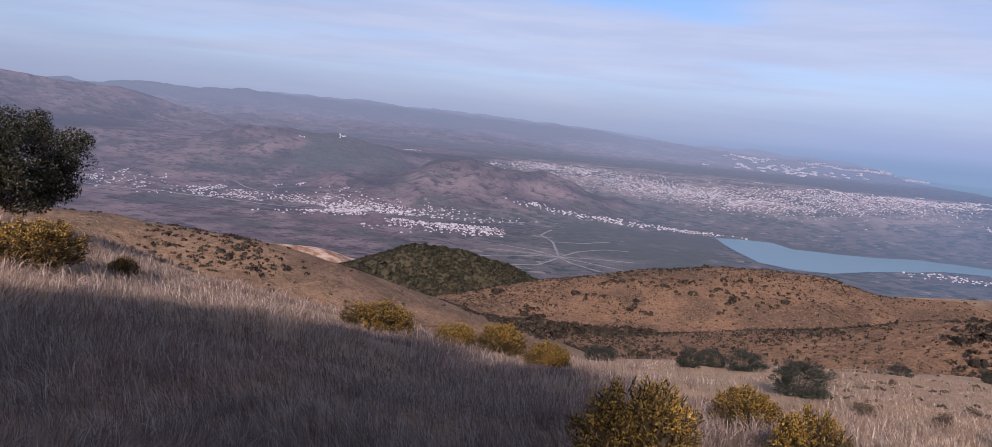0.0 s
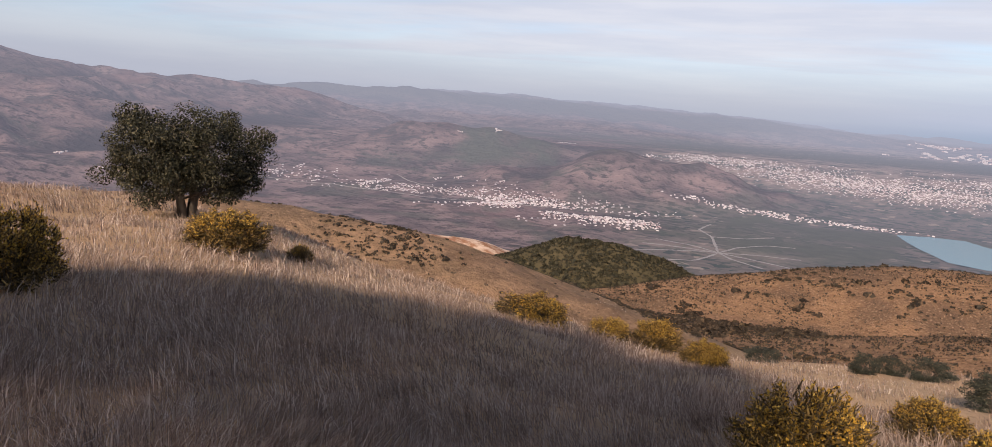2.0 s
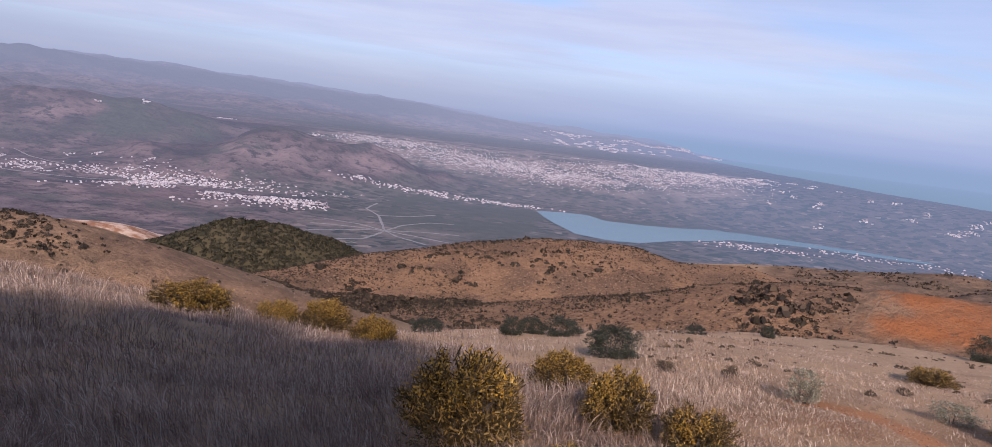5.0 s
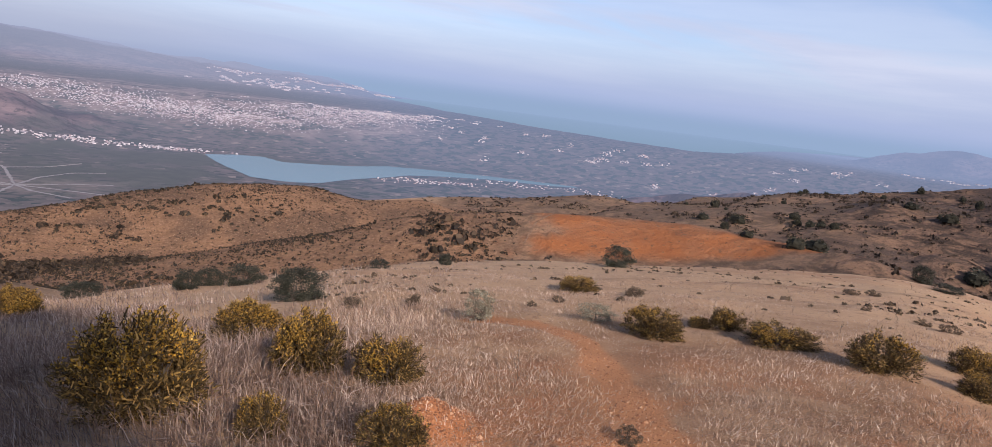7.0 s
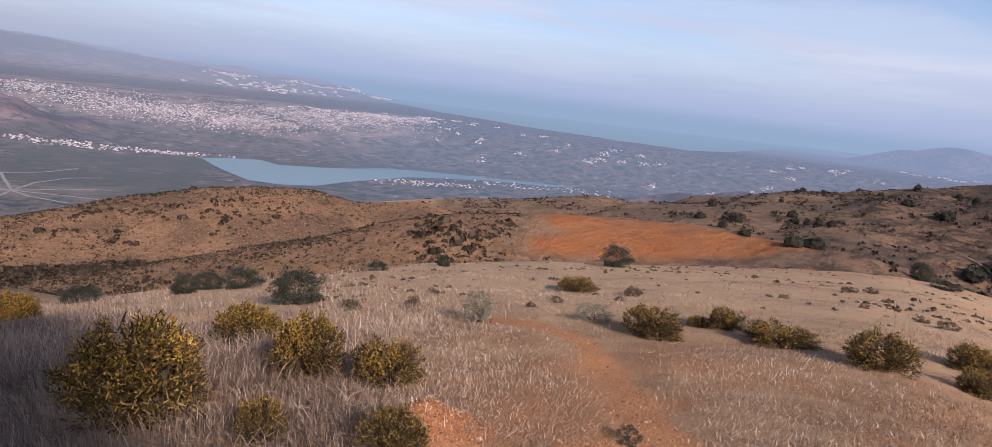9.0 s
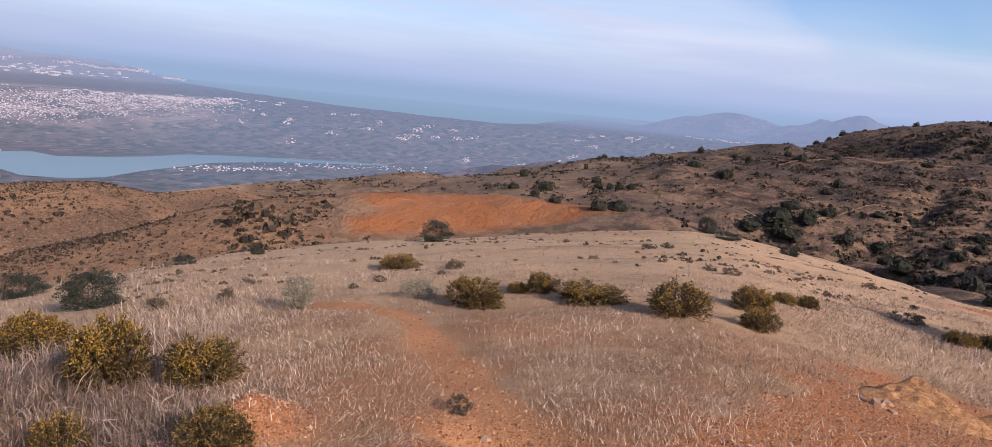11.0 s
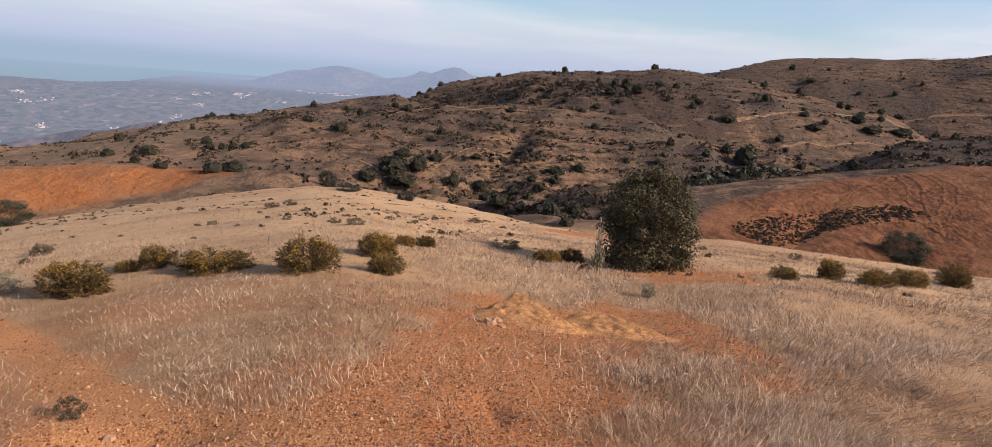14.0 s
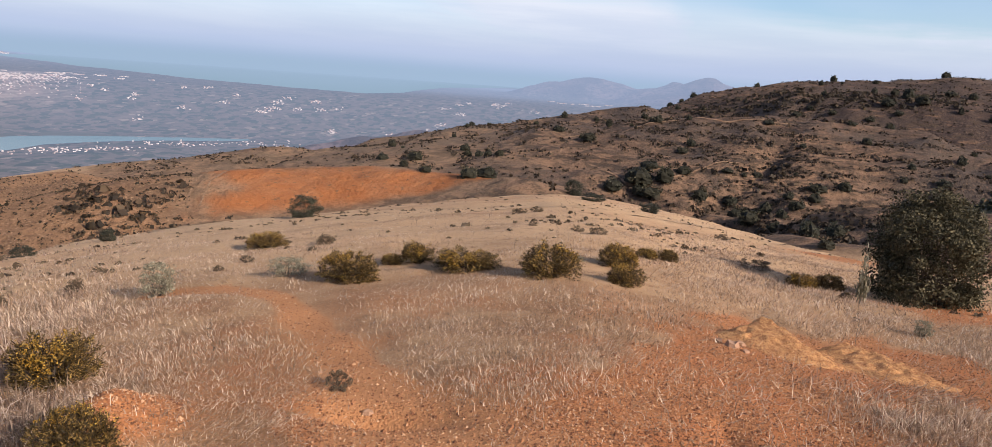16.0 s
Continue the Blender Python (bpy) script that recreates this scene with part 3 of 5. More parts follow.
    for line, deep in ((SIDE_GULLY, 2.6), (FORK_GULLY, 2.0)):
        z = z - deep * np.exp(-(np.where((r > 120) & (r < 230), from_line(x, y, line), 99.0) / 4.0) ** 2)
    # the sea beyond the coast, the lake's bed
    limit = np.interp(az, [a for a, _ in COAST], [d for _, d in COAST], left=9e9, right=4700)
    limit = limit * (1 + 0.025 * fractal(az / 3, az * 0, 3, 77))
    z = np.where(r > 1500, z - 30 * step(0.985, 1.02, r / limit), z)
    wet = inside(x, y, LAKE_RING)
    flat = (r > 900) & (r < 1600) & (az > 12) & (az < 50)
    z = np.where(flat & ~wet, np.maximum(z, LAKE_LEVEL + 0.6), z)
    return np.where(wet, np.minimum(z, LAKE_LEVEL - 2), z)



# ---- the land ----
def big_mesh(name, verts, faces, sides, mats, smooth=True):
    """A mesh object from number arrays; every face has the same count of sides."""
    me = bpy.data.meshes.new(name)
    me.vertices.add(len(verts))
    me.vertices.foreach_set("co", np.asarray(verts, np.float32).ravel())
    me.loops.add(faces.size)
    me.loops.foreach_set("vertex_index", faces.astype(np.int32).ravel())
    me.polygons.add(len(faces))
    me.polygons.foreach_set("loop_start", np.arange(0, faces.size, sides, dtype=np.int32))
    me.polygons.foreach_set("loop_total", np.full(len(faces), sides, np.int32))
    me.update(calc_edges=True)
    me.polygons.foreach_set("use_smooth", np.full(len(faces), smooth, bool))
    for m in mats:
        me.materials.append(m)
    return new(name, me)


def put_attr(ob, name, values):
    ob.data.attributes.new(name, "FLOAT", "POINT").data.foreach_set("value", np.asarray(values, np.float32))


def band(v, a, b, soft):
    return step(a - soft, a + soft, v) * (1 - step(b - soft, b + soft, v))


BED = [(51, 3.2), (51.9, 3.93), (54.8, 4.3), (61.4, 4.17), (70.6, 3.96), (76.7, 4.41), (79.6, 5.2), (78.9, 6.39), (83.9, 7.9), (88.1, 7.7), (92.6, 8.3), (97.6, 8.03), (103.4, 6.86),
       (108.7, 5.78), (111.2, 4.99), (107.7, 4.91), (103.3, 5.73), (97.4, 6.07), (93.3, 5.49), (94.3, 4.51), (92.1, 4.01), (92.9, 3.4), (90, 2.4), (62, 2.2)]
FAR_BED = [(92.8, 12.3), (97.1, 13.4), (103.6, 14.2), (102.9, 11.6), (96.4, 10.0)]


def within(x, y, ring):
    """How far points lie outside a ring of bearings and distances; negative inside."""
    pts = [bearing(*p) for p in ring]
    d = from_line(x, y, pts + pts[:1])
    return np.where(inside(x, y, pts), -d, d)


def bare_soil(x, y):
    """Where the gravel lies bare near the walker: the path, the dug bed with its mounds, a few scars."""
    wob = 0.35 * fractal(x / 0.9, y / 0.9, 3, 41)
    r, az = np.hypot(x, y), np.degrees(np.arctan2(x, y))
    path = 1 - step(0.12, 0.24, from_line(x, y, PATH_LINE) + 0.6 * wob)
    bed = 1 - step(-0.10, 0.30, within(x, y, BED) + 1.1 * wob + 0.5 * fractal(x / 0.3, y / 0.3, 2, 43)) + (1 - step(-0.2, 0.4, within(x, y, FAR_BED) + 1.5 * wob))
    scar = 1 - step(0.15, 0.4, from_line(x, y, [bearing(35, 3.75), bearing(36, 4.05)]) + wob)
    strip = band(r, 24, 28, 1.5) * band(az, 86, 92, 1.5)
    return np.clip(path + bed + scar + strip, 0, 1) * (1 - step(60, 70, r))


def build_ground():
    seen = np.arange(-56, 124.001, 0.28)
    rest = np.arange(128, 301, 4.0)
    az = np.radians(np.r_[seen, rest])
    rad = np.r_[1.1 * 1.0165 ** np.arange(515)]
    rad = np.r_[0.0, rad[rad < 4980], 4985.0]
    A, Rr = np.meshgrid(az, rad)
    x, y = Rr * np.sin(A), Rr * np.cos(A) - 0.4 * (1 - step(1.0, 4.0, Rr))
    z = height(x, y)
    n, k = A.shape[1], A.shape[0]
    verts = np.c_[x.ravel(), y.ravel(), z.ravel()]
    i = np.arange(k - 1)[:, None] * n
    j = np.arange(n)[None, :]
    jn = (j + 1) % n
    faces = np.stack([i + j, i + n + j, i + n + jn, i + jn], -1).reshape(-1, 4)[:, ::-1]
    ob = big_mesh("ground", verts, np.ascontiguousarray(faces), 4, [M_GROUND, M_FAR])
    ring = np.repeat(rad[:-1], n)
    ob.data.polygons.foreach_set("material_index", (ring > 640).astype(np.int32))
    vx, vy, vz = verts.T
    r, a = np.hypot(vx, vy), np.degrees(np.arctan2(vx, vy))
    wob = fractal(vx / 9, vy / 9, 4, 51)
    put_attr(ob, "bare", np.clip(bare_soil(vx, vy) + 0.75 * band(a, 36, 104, 4) * band(r, 1, 7.0, 1.4) * step(-0.25, 0.25, fractal(vx / 0.8, vy / 0.8, 3, 45)), 0, 1))
    put_attr(ob, "litter", (0.3 + 0.5 * step(18, 30, a)) * band(a, -62, 130, 6) * (1 - step(5, 15, r + 3 * wob)))
    put_attr(ob, "earth", (1 - step(0.1, 0.6, np.where(r < 40, from_line(vx, vy, PATH_LINE), 99.0) + 0.5 * wob)))
    tear = fractal(vx / 4, vy / 4, 4, 57)
    put_attr(ob, "orange", (0.75 + 0.25 * step(-0.25, 0.1, tear)) * np.clip(band(a + 3 * wob + 3 * tear, 42, 66, 1.6) * step(-2.5, 2.5, r + 6 * wob - np.interp(a, [41, 45, 48.5, 53, 58, 66], [109, 108, 110, 114, 116.5, 114])) * step(-3, 3, np.interp(a, [41, 46, 53, 58, 66], [124, 127, 131, 127, 123]) - r - 4 * wob)
             + band(a + wob, 61, 84, 1.5) * (1 - step(1.5, 4.5, np.abs(r + 3 * wob - np.interp(a, [61, 70, 75, 84], [66, 73, 61, 45])))) * 0.8, 0, 1))
    put_attr(ob, "red", band(a + 0.8 * wob, 98.8, 140, 0.6) * band(r + 4 * wob, 80, np.interp(a, [98, 103, 109, 117, 126], [90, 104, 124, 140, 150]) + 2, 2))
    put_attr(ob, "heath", np.clip(0.4 * step(66, 76, a + 3 * wob) * step(170, 240, r + 20 * wob) + band(a + 2 * wob, 87, 100, 1.5) * band(r + 12 * wob, 265, 400, 15) + band(a + wob, 95.5, 140, 1) * band(r, 150, 215, 4), 0, 1))
    put_attr(ob, "rust", np.clip(band(a, -12, 40, 2) * band(r, 85, 235, 6) + 0.3 * band(a, -70, 6, 3) * band(r, 50, 110, 5), 0, 1) * (1 - band(a, -14, 10, 1) * band(r, 203, 300, 2)))
    put_attr(ob, "green", band(a, -14, 10, 1) * band(r, 203, 300, 2))
    put_attr(ob, "quarry", band(a + 2 * wob, -18.5, -9, 1) * band(r, 290, 345, 4))
    put_attr(ob, "scrub", np.clip(band(a, 34, 135, 3) * band(r + 5 * wob, 85, 640, 4) * (0.8 + 0.2 * step(58, 70, a + 4 * wob)) + 0.7 * band(a, -70, 8, 3) * band(r, 50, 110, 5), 0, 1))
    flat_z = -150 + 74 * step(1380, 1950, r)
    put_attr(ob, "hill", np.maximum(step(4, 22, vz - flat_z + 6 * fractal(vx / 80, vy / 80, 3, 61)), (1 - step(-6, 3, a + 4 * fractal(vx / 80, vy / 80, 3, 61))) * (r > 600)))
    big = fractal(vx / 60, vy / 60, 4, 71)
    wood_ridge_tone = band(a + 2 * big, 5, 17, 1) * band(r + 90 * big, 900, 1270, 30) * (1 - step(0.15, 0.35, big)) + band(a, 20.5, 36, 1) * band(r + 20 * big - np.interp(a, [20, 22.3, 25.5, 27.8, 30.2, 33, 36], [1336, 1282, 1298, 1324, 1378, 1392, 1398]), 2, 34, 6)
    # the same dark tone also covers the scarp hill
    wood_ridge_tone = wood_ridge_tone + band(a + 1.5 * big, -15.0, -7.5, 0.8) * band(r + 60 * big, 1600, 1905, 25) * (0.55 + 0.45 * step(-0.2, 0.1, big)) + step(0.22, 0.4, big) * band(r, 700, 1700, 60) * band(a, -60, 30, 2) * 0.5
    # far ridges darkened with it too, painting separate haze layers
    wood_ridge_tone = wood_ridge_tone + 0.75 * step(-0.3, 0.1, big) * band(a, -14, 27, 3) * band(r + 250 * big, 2250, 3000, 120) + 0.8 * band(a, -40, 10, 5) * step(3500, 3800, r) * (1 - step(4400, 4550, r))
    put_attr(ob, "wood_ridge_tone", np.clip(wood_ridge_tone, 0, 1))
    put_attr(ob, "pale", 0.8 * band(a + 3 * big, 0, 33, 2) * band(r + 150 * big, 1600, 2150, 80) + 0.7 * band(a + 3 * big, 4, 29, 2) * band(r + 200 * big, 3100, 3700, 150) + 0.35 * band(a + 3 * big, -2, 12, 1.5) * band(r + 60 * big, 840, 960, 30))
    # mask for the gullies' scrub and painted relief shade
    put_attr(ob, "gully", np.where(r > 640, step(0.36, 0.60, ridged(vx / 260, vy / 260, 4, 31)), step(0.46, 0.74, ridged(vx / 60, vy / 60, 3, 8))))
    # how much painted haze covers the land, by distance and bearing
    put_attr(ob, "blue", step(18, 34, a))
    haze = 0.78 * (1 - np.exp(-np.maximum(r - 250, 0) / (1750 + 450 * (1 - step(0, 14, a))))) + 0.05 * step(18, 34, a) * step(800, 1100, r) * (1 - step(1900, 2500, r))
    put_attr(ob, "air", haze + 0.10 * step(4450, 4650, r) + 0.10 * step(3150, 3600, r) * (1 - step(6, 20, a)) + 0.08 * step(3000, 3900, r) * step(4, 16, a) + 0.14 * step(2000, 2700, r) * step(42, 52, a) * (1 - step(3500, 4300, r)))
    return tagged(ob, "dry grassy hillside dropping to hazy farmland and a far coast", "ground", kind="structure")


ground = build_ground()


def build_lake():
    ring = []
    for p, q in zip(LAKE, LAKE[1:] + LAKE[:1]):
        for s in np.linspace(0, 1, 9)[:-1]:
            ring.append(bearing(p[0] + (q[0] - p[0]) * s, p[1] + (q[1] - p[1]) * s))
    bm = bmesh.new()
    edge = [bm.verts.new((x, y, LAKE_LEVEL)) for x, y in ring]
    face = bm.faces.new(edge)
    if face.normal.z < 0:
        face.normal_flip()
    bmesh.ops.triangulate(bm, faces=bm.faces[:])
    me = bpy.data.meshes.new("lake")
    bm.to_mesh(me)
    bm.free()
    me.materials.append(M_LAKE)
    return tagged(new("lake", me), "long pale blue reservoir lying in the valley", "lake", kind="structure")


def build_sea():
    turn = np.arange(22, 100, 0.5)
    inner = 0.95 * np.interp(turn, [a for a, _ in COAST], [d for _, d in COAST])
    A = np.repeat(np.radians(turn)[None], 6, 0)
    part_way = np.linspace(0, 1, 6)[:, None]
    Rr = 1 / ((1 - part_way) / inner[None] + part_way / 4985)
    n, k = A.shape[1], A.shape[0]
    i, j = np.arange(k - 1)[:, None] * n, np.arange(n - 1)[None, :]
    faces = np.stack([i + j, i + j + 1, i + n + j + 1, i + n + j], -1).reshape(-1, 4)
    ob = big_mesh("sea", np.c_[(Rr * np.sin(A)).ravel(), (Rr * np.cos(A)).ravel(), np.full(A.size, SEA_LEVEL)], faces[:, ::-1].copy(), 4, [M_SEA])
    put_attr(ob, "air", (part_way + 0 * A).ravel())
    return tagged(ob, "pale blue-green sea fading into haze at the horizon", "sea", kind="structure")


lake, sea = build_lake(), build_sea()


def worn_line(name, label, line, wide, mat, lift=0.15, ragged=0.3):
    """A narrow worn strip laid over the land along bearings and distances."""
    pts = np.array([bearing(*p) for p in line])
    run = np.r_[0, np.cumsum(np.hypot(*np.diff(pts, axis=0).T))]
    s = np.linspace(0, run[-1], max(8, int(run[-1] / (0.8 * wide)) + 2))
    x, y = np.interp(s, run, pts[:, 0]), np.interp(s, run, pts[:, 1])
    kernel = np.ones(5) / 5
    x, y = np.r_[x[:2], np.convolve(x, kernel, "valid"), x[-2:]], np.r_[y[:2], np.convolve(y, kernel, "valid"), y[-2:]]
    dx, dy = np.gradient(x), np.gradient(y)
    n = np.hypot(dx, dy)
    rng = np.random.default_rng(len(line) + int(100 * wide))
    rows = []
    for side in (-0.5, 0.0, 0.5):
        w = side * wide * (1 + ragged * rng.normal(size=len(s)))
        px, py = x - dy / n * w, y + dx / n * w
        rows.append(np.c_[px, py, height(px, py) + lift * (1 - 0.8 * abs(side))])
    k = len(s)
    i = np.arange(k - 1)
    faces = np.concatenate([np.stack([b + i, b + k + i, b + k + i + 1, b + i + 1], -1) for b in (0, k)])
    return tagged(big_mesh(name, np.concatenate(rows), faces, 4, [mat]), label, "track", kind="structure")


for line, wide in (([(100.5, 322), (102, 331), (103.8, 345), (105.6, 357)], 1.3), ([(107, 375), (109, 388), (112, 400), (117, 416), (121, 425)], 2.5), ([(103, 470), (108, 480), (114, 497), (119, 505)], 3.0), ([(100, 300), (104, 318), (109, 345), (114, 372), (119, 385)], 1.3), ([(109, 440), (113, 452), (119, 464)], 3.5),
                   ([(88, 300), (92, 288), (95, 280), (98, 286)], 1.0), ([(68, 215), (73, 222), (79, 228), (85, 232)], 0.9), ([(70, 180), (74, 168), (77, 172), (82, 190)], 0.6)):
    worn_line("dirt_track", "pale trodden track winding over the scrub hill", line, wide, M_TRACK, 0.3)
for line in ([(111.2, 128), (112.3, 121), (112.4, 115), (113.3, 107), (115, 103)], [(111.9, 129), (113.2, 122), (113.3, 115), (114.2, 107.5), (116, 104)],
             [(112.8, 130), (114.4, 123), (114.5, 116), (114.3, 109), (113.6, 104)], [(113.4, 130), (115.2, 123), (115.3, 116), (115.0, 109), (114.3, 104)],
             [(105, 96), (107.5, 106), (109.5, 118), (110.5, 126)], [(105.6, 95.5), (108.1, 105.5), (110.1, 117.5), (111.2, 125.5)], [(101.5, 91), (104.5, 101), (107, 114)]):
    worn_line("wheel_rut", "pale curved wheel ruts across red ploughed soil", line, 0.36, M_WHEEL, 0.1, 0.9)
for line in ([(5.2, 905), (3.5, 900), (1, 880), (-2, 850)], [(5.2, 905), (7.5, 885), (10.5, 860), (14, 845)], [(5.2, 905), (4.9, 960), (4.6, 1030), (3.6, 1090), (4.4, 1160)], [(5.2, 905), (6.5, 960), (8.5, 1005), (10.5, 1015)],
             [(5.2, 905), (3.2, 940), (0.5, 955)], [(5.2, 905), (2.5, 915), (-0.5, 915)], [(5.2, 905), (8, 920), (11, 925)], [(5.2, 905), (4.5, 870), (3.5, 835), (0, 815)], [(5.2, 905), (6.2, 870), (8.5, 835)], [(4.6, 1030), (7, 1045), (9, 1090)],
             [(-31, 1400), (-24, 1300), (-17, 1215), (-8, 1180)], [(-20, 1480), (-17.5, 1340), (-13, 1215)]):
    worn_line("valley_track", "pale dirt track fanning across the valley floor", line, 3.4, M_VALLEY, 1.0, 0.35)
for line in ([(26, 25), (34, 28.5), (45, 34.5), (56, 43), (65, 54), (70, 62)], [(58, 23), (68, 26), (78, 29.5), (86, 30)]):
    worn_line("footpath", "faint pale footpath across the sandy field", line, 0.5, M_SAND, 0.03, 0.35)
for line in ([(40.5, 112), (41.2, 120), (43, 129), (47, 134)], [(41.4, 111), (42.2, 119), (44, 127.5), (48, 132)]):
    worn_line("wheel_rut", "pale double wheel track beside bare orange soil", line, 0.3, M_TRACK, 0.1, 0.5)


# ---- the distant villages and the town ----
def houses(name, label, areas, seed):
    """Hundreds of far box houses with flat or pitched tops, thicker towards each area's middle."""
    rng = np.random.default_rng(seed)
    V, F, air = [], [], []
    for az, d, dw, dd, count, size in areas:
        count = int(1.8 * count)
        a = az + dw * np.clip(rng.normal(0, 0.5, count), -1.3, 1.3)
        r = d + dd * np.clip(rng.normal(0, 0.5, count), -1.3, 1.3)
        x, y = r * np.sin(np.radians(a)), r * np.cos(np.radians(a))
        if dd >= 100:
            # loose hamlets
            own = rng.integers(0, max(2, count // 11), count)
            a, r = a[own] + rng.normal(0, 0.22, count) * 1500 / d, r[own] + rng.normal(0, 9, count)
            x, y = r * np.sin(np.radians(a)), r * np.cos(np.radians(a))
        z = height(x, y)
        steep = np.maximum(np.abs(height(x + 12, y) - z), np.abs(height(x, y + 12) - z)) / 12
        for k in range(count):
            if steep[k] > 0.27 or z[k] < LAKE_LEVEL + 0.3 or (r[k] > 1900 and z[k] < SEA_LEVEL):
                continue
            w, l, h = size * rng.uniform(0.4, 1.15), size * rng.uniform(0.4, 1.0), size * rng.uniform(0.25, 0.55)
            t = rng.uniform(0, math.pi)
            c, s = math.cos(t), math.sin(t)
            base = len(V)
            for px, py, pz in ((-1, -1, -1), (1, -1, -1), (1, 1, -1), (-1, 1, -1), (-1, -1, h), (1, -1, h), (1, 1, h), (-1, 1, h)):
                V.append((x[k] + 0.5 * (px * w * c - py * l * s), y[k] + 0.5 * (px * w * s + py * l * c), z[k] + pz))
            F += [(base + q[0], base + q[1], base + q[2], base + q[3]) for q in ((4, 5, 6, 7), (0, 1, 5, 4), (1, 2, 6, 5), (2, 3, 7, 6), (3, 0, 4, 7))]
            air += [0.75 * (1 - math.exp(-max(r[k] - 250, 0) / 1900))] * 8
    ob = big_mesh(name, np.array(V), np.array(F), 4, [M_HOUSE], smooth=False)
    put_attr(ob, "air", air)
    return tagged(ob, label, "village", kind="stuff")


houses("valley_village", "scattered white and pale pink village houses along the valley", [
    (-14.5, 1200, 7, 70, 360, 3.2), (-9, 1190, 6, 55, 300, 3.2), (-2, 1060, 7, 60, 260, 3.0), (-7, 1120, 7, 70, 260, 2.8), (3, 1150, 6, 60, 200, 2.8), (-18, 1260, 8, 90, 220, 2.8), (-22, 1330, 9, 110, 200, 3.0), (-29, 1430, 7, 80, 60, 3.2),
    (8, 1330, 7, 25, 110, 3.4), (14, 1330, 4, 25, 60, 3.4), (3, 900, 5, 35, 70, 2.4), (-36, 1500, 12, 260, 60, 3.2), (-12, 1900, 14, 380, 70, 3.5),
    (33, 1190, 5, 40, 60, 3.0), (40, 1290, 4, 40, 30, 3.0), (46, 1330, 6, 60, 40, 3.0)], 5)
houses("coast_town", "dense white town spread over the hazy plain", [
    (13, 1720, 6, 80, 700, 2.7), (19, 1690, 6, 80, 650, 2.7), (25, 1800, 7, 99, 750, 2.7), (30, 1900, 4, 90, 320, 2.7), (4, 1850, 4, 70, 240, 2.7), (18.7, 4300, 1.2, 60, 140, 9), (25.5, 4350, 2.6, 70, 330, 9), (28.8, 4420, 1.4, 50, 160, 9), (8, 1800, 5, 90, 300, 2.7), (27, 1900, 6, 110, 260, 3.4), (22, 3600, 5, 500, 240, 9), (33, 2050, 7, 160, 110, 4.0),
    (48, 1640, 8, 160, 80, 3.6), (60, 1500, 6, 120, 90, 3.6), (64, 1900, 6, 150, 70, 3.6), (40, 1750, 10, 200, 90, 3.6), (22, 3900, 4, 300, 120, 10), (70, 2300, 6, 200, 60, 5)], 6)


# ---- plants ----
def part(name, verts, faces, sides, mat, parent, label="", smooth=False):
    """ONE mesh object under a thing."""
    ob = big_mesh(name, verts, faces, sides, [mat], smooth)
    ob.parent = parent
    return tagged(ob, label)


def unit(v):
    return v / np.maximum(np.linalg.norm(v, axis=-1, keepdims=True), 1e-9)


def cards(centre, along, across):
    """Four-sided leaves, folded to a point at both ends: n x 3 arrays of centre, half length and half width vectors."""
    v = np.stack([centre - along, centre + across * 1.0, centre + along, centre - across * 1.0], 1).reshape(-1, 3)
    return v, np.arange(len(v)).reshape(-1, 4)


def tubes(lines, sides=5):
    """Tapered limbs: each line is rows of x, y, z, radius."""
    V, F, base = [], [], 0
    for line in lines:
        line = np.array(line, float)
        p, rad = line[:, :3], line[:, 3]
        t = unit(np.gradient(p, axis=0))
        side = unit(np.cross(t, np.array([0.31, 0.87, 0.2])))
        up = np.cross(t, side)
        a = np.linspace(0, 2 * math.pi, sides, endpoint=False)
        ring = p[:, None] + rad[:, None, None] * (np.cos(a)[None, :, None] * side[:, None] + np.sin(a)[None, :, None] * up[:, None])
        V.append(ring.reshape(-1, 3))
        i, j = np.arange(len(p) - 1)[:, None] * sides, np.arange(sides)[None]
        F.append((base + np.stack([i + j, i + (j + 1) % sides, i + sides + (j + 1) % sides, i + sides + j], -1)).reshape(-1, 4))
        base += len(p) * sides
    return np.concatenate(V), np.concatenate(F)


def sprays(rng, count, wide, high, spread=0.25, lump=0.25, lift=0.12):
    """Stems that fan out from a foot to an uneven dome: foot, bend and tip points."""
    a, u = rng.uniform(0, 2 * math.pi, count), rng.uniform(0.0, 1.0, count) ** 0.75
    tilt = np.arccos(np.clip(1 - u * 1.02, -0.02, 1))
    lobes = 1 + lump * (np.sin(3 * a + rng.uniform(0, 6)) * 0.5 + np.sin(5 * a + rng.uniform(0, 6) + 4 * tilt) * 0.5) + rng.normal(0, 0.10, count)
    tip = np.c_[np.cos(a) * np.sin(tilt) * wide / 2, np.sin(a) * np.sin(tilt) * wide / 2, lift * high + np.cos(tilt) * high * (1 - lift)] * lobes[:, None]
    tip[:, 2] = np.maximum(tip[:, 2], 0.05 * high)
    foot = np.c_[tip[:, :2] * spread, np.zeros(count)]
    bend = foot * 0.4 + tip * 0.6 + np.c_[np.zeros((count, 2)), 0.10 * high * np.sin(tilt)]
    return foot, bend, tip


def along(foot, bend, tip, s):
    s = s[..., None]
    return foot * (1 - s) ** 2 + bend * 2 * s * (1 - s) + tip * s ** 2


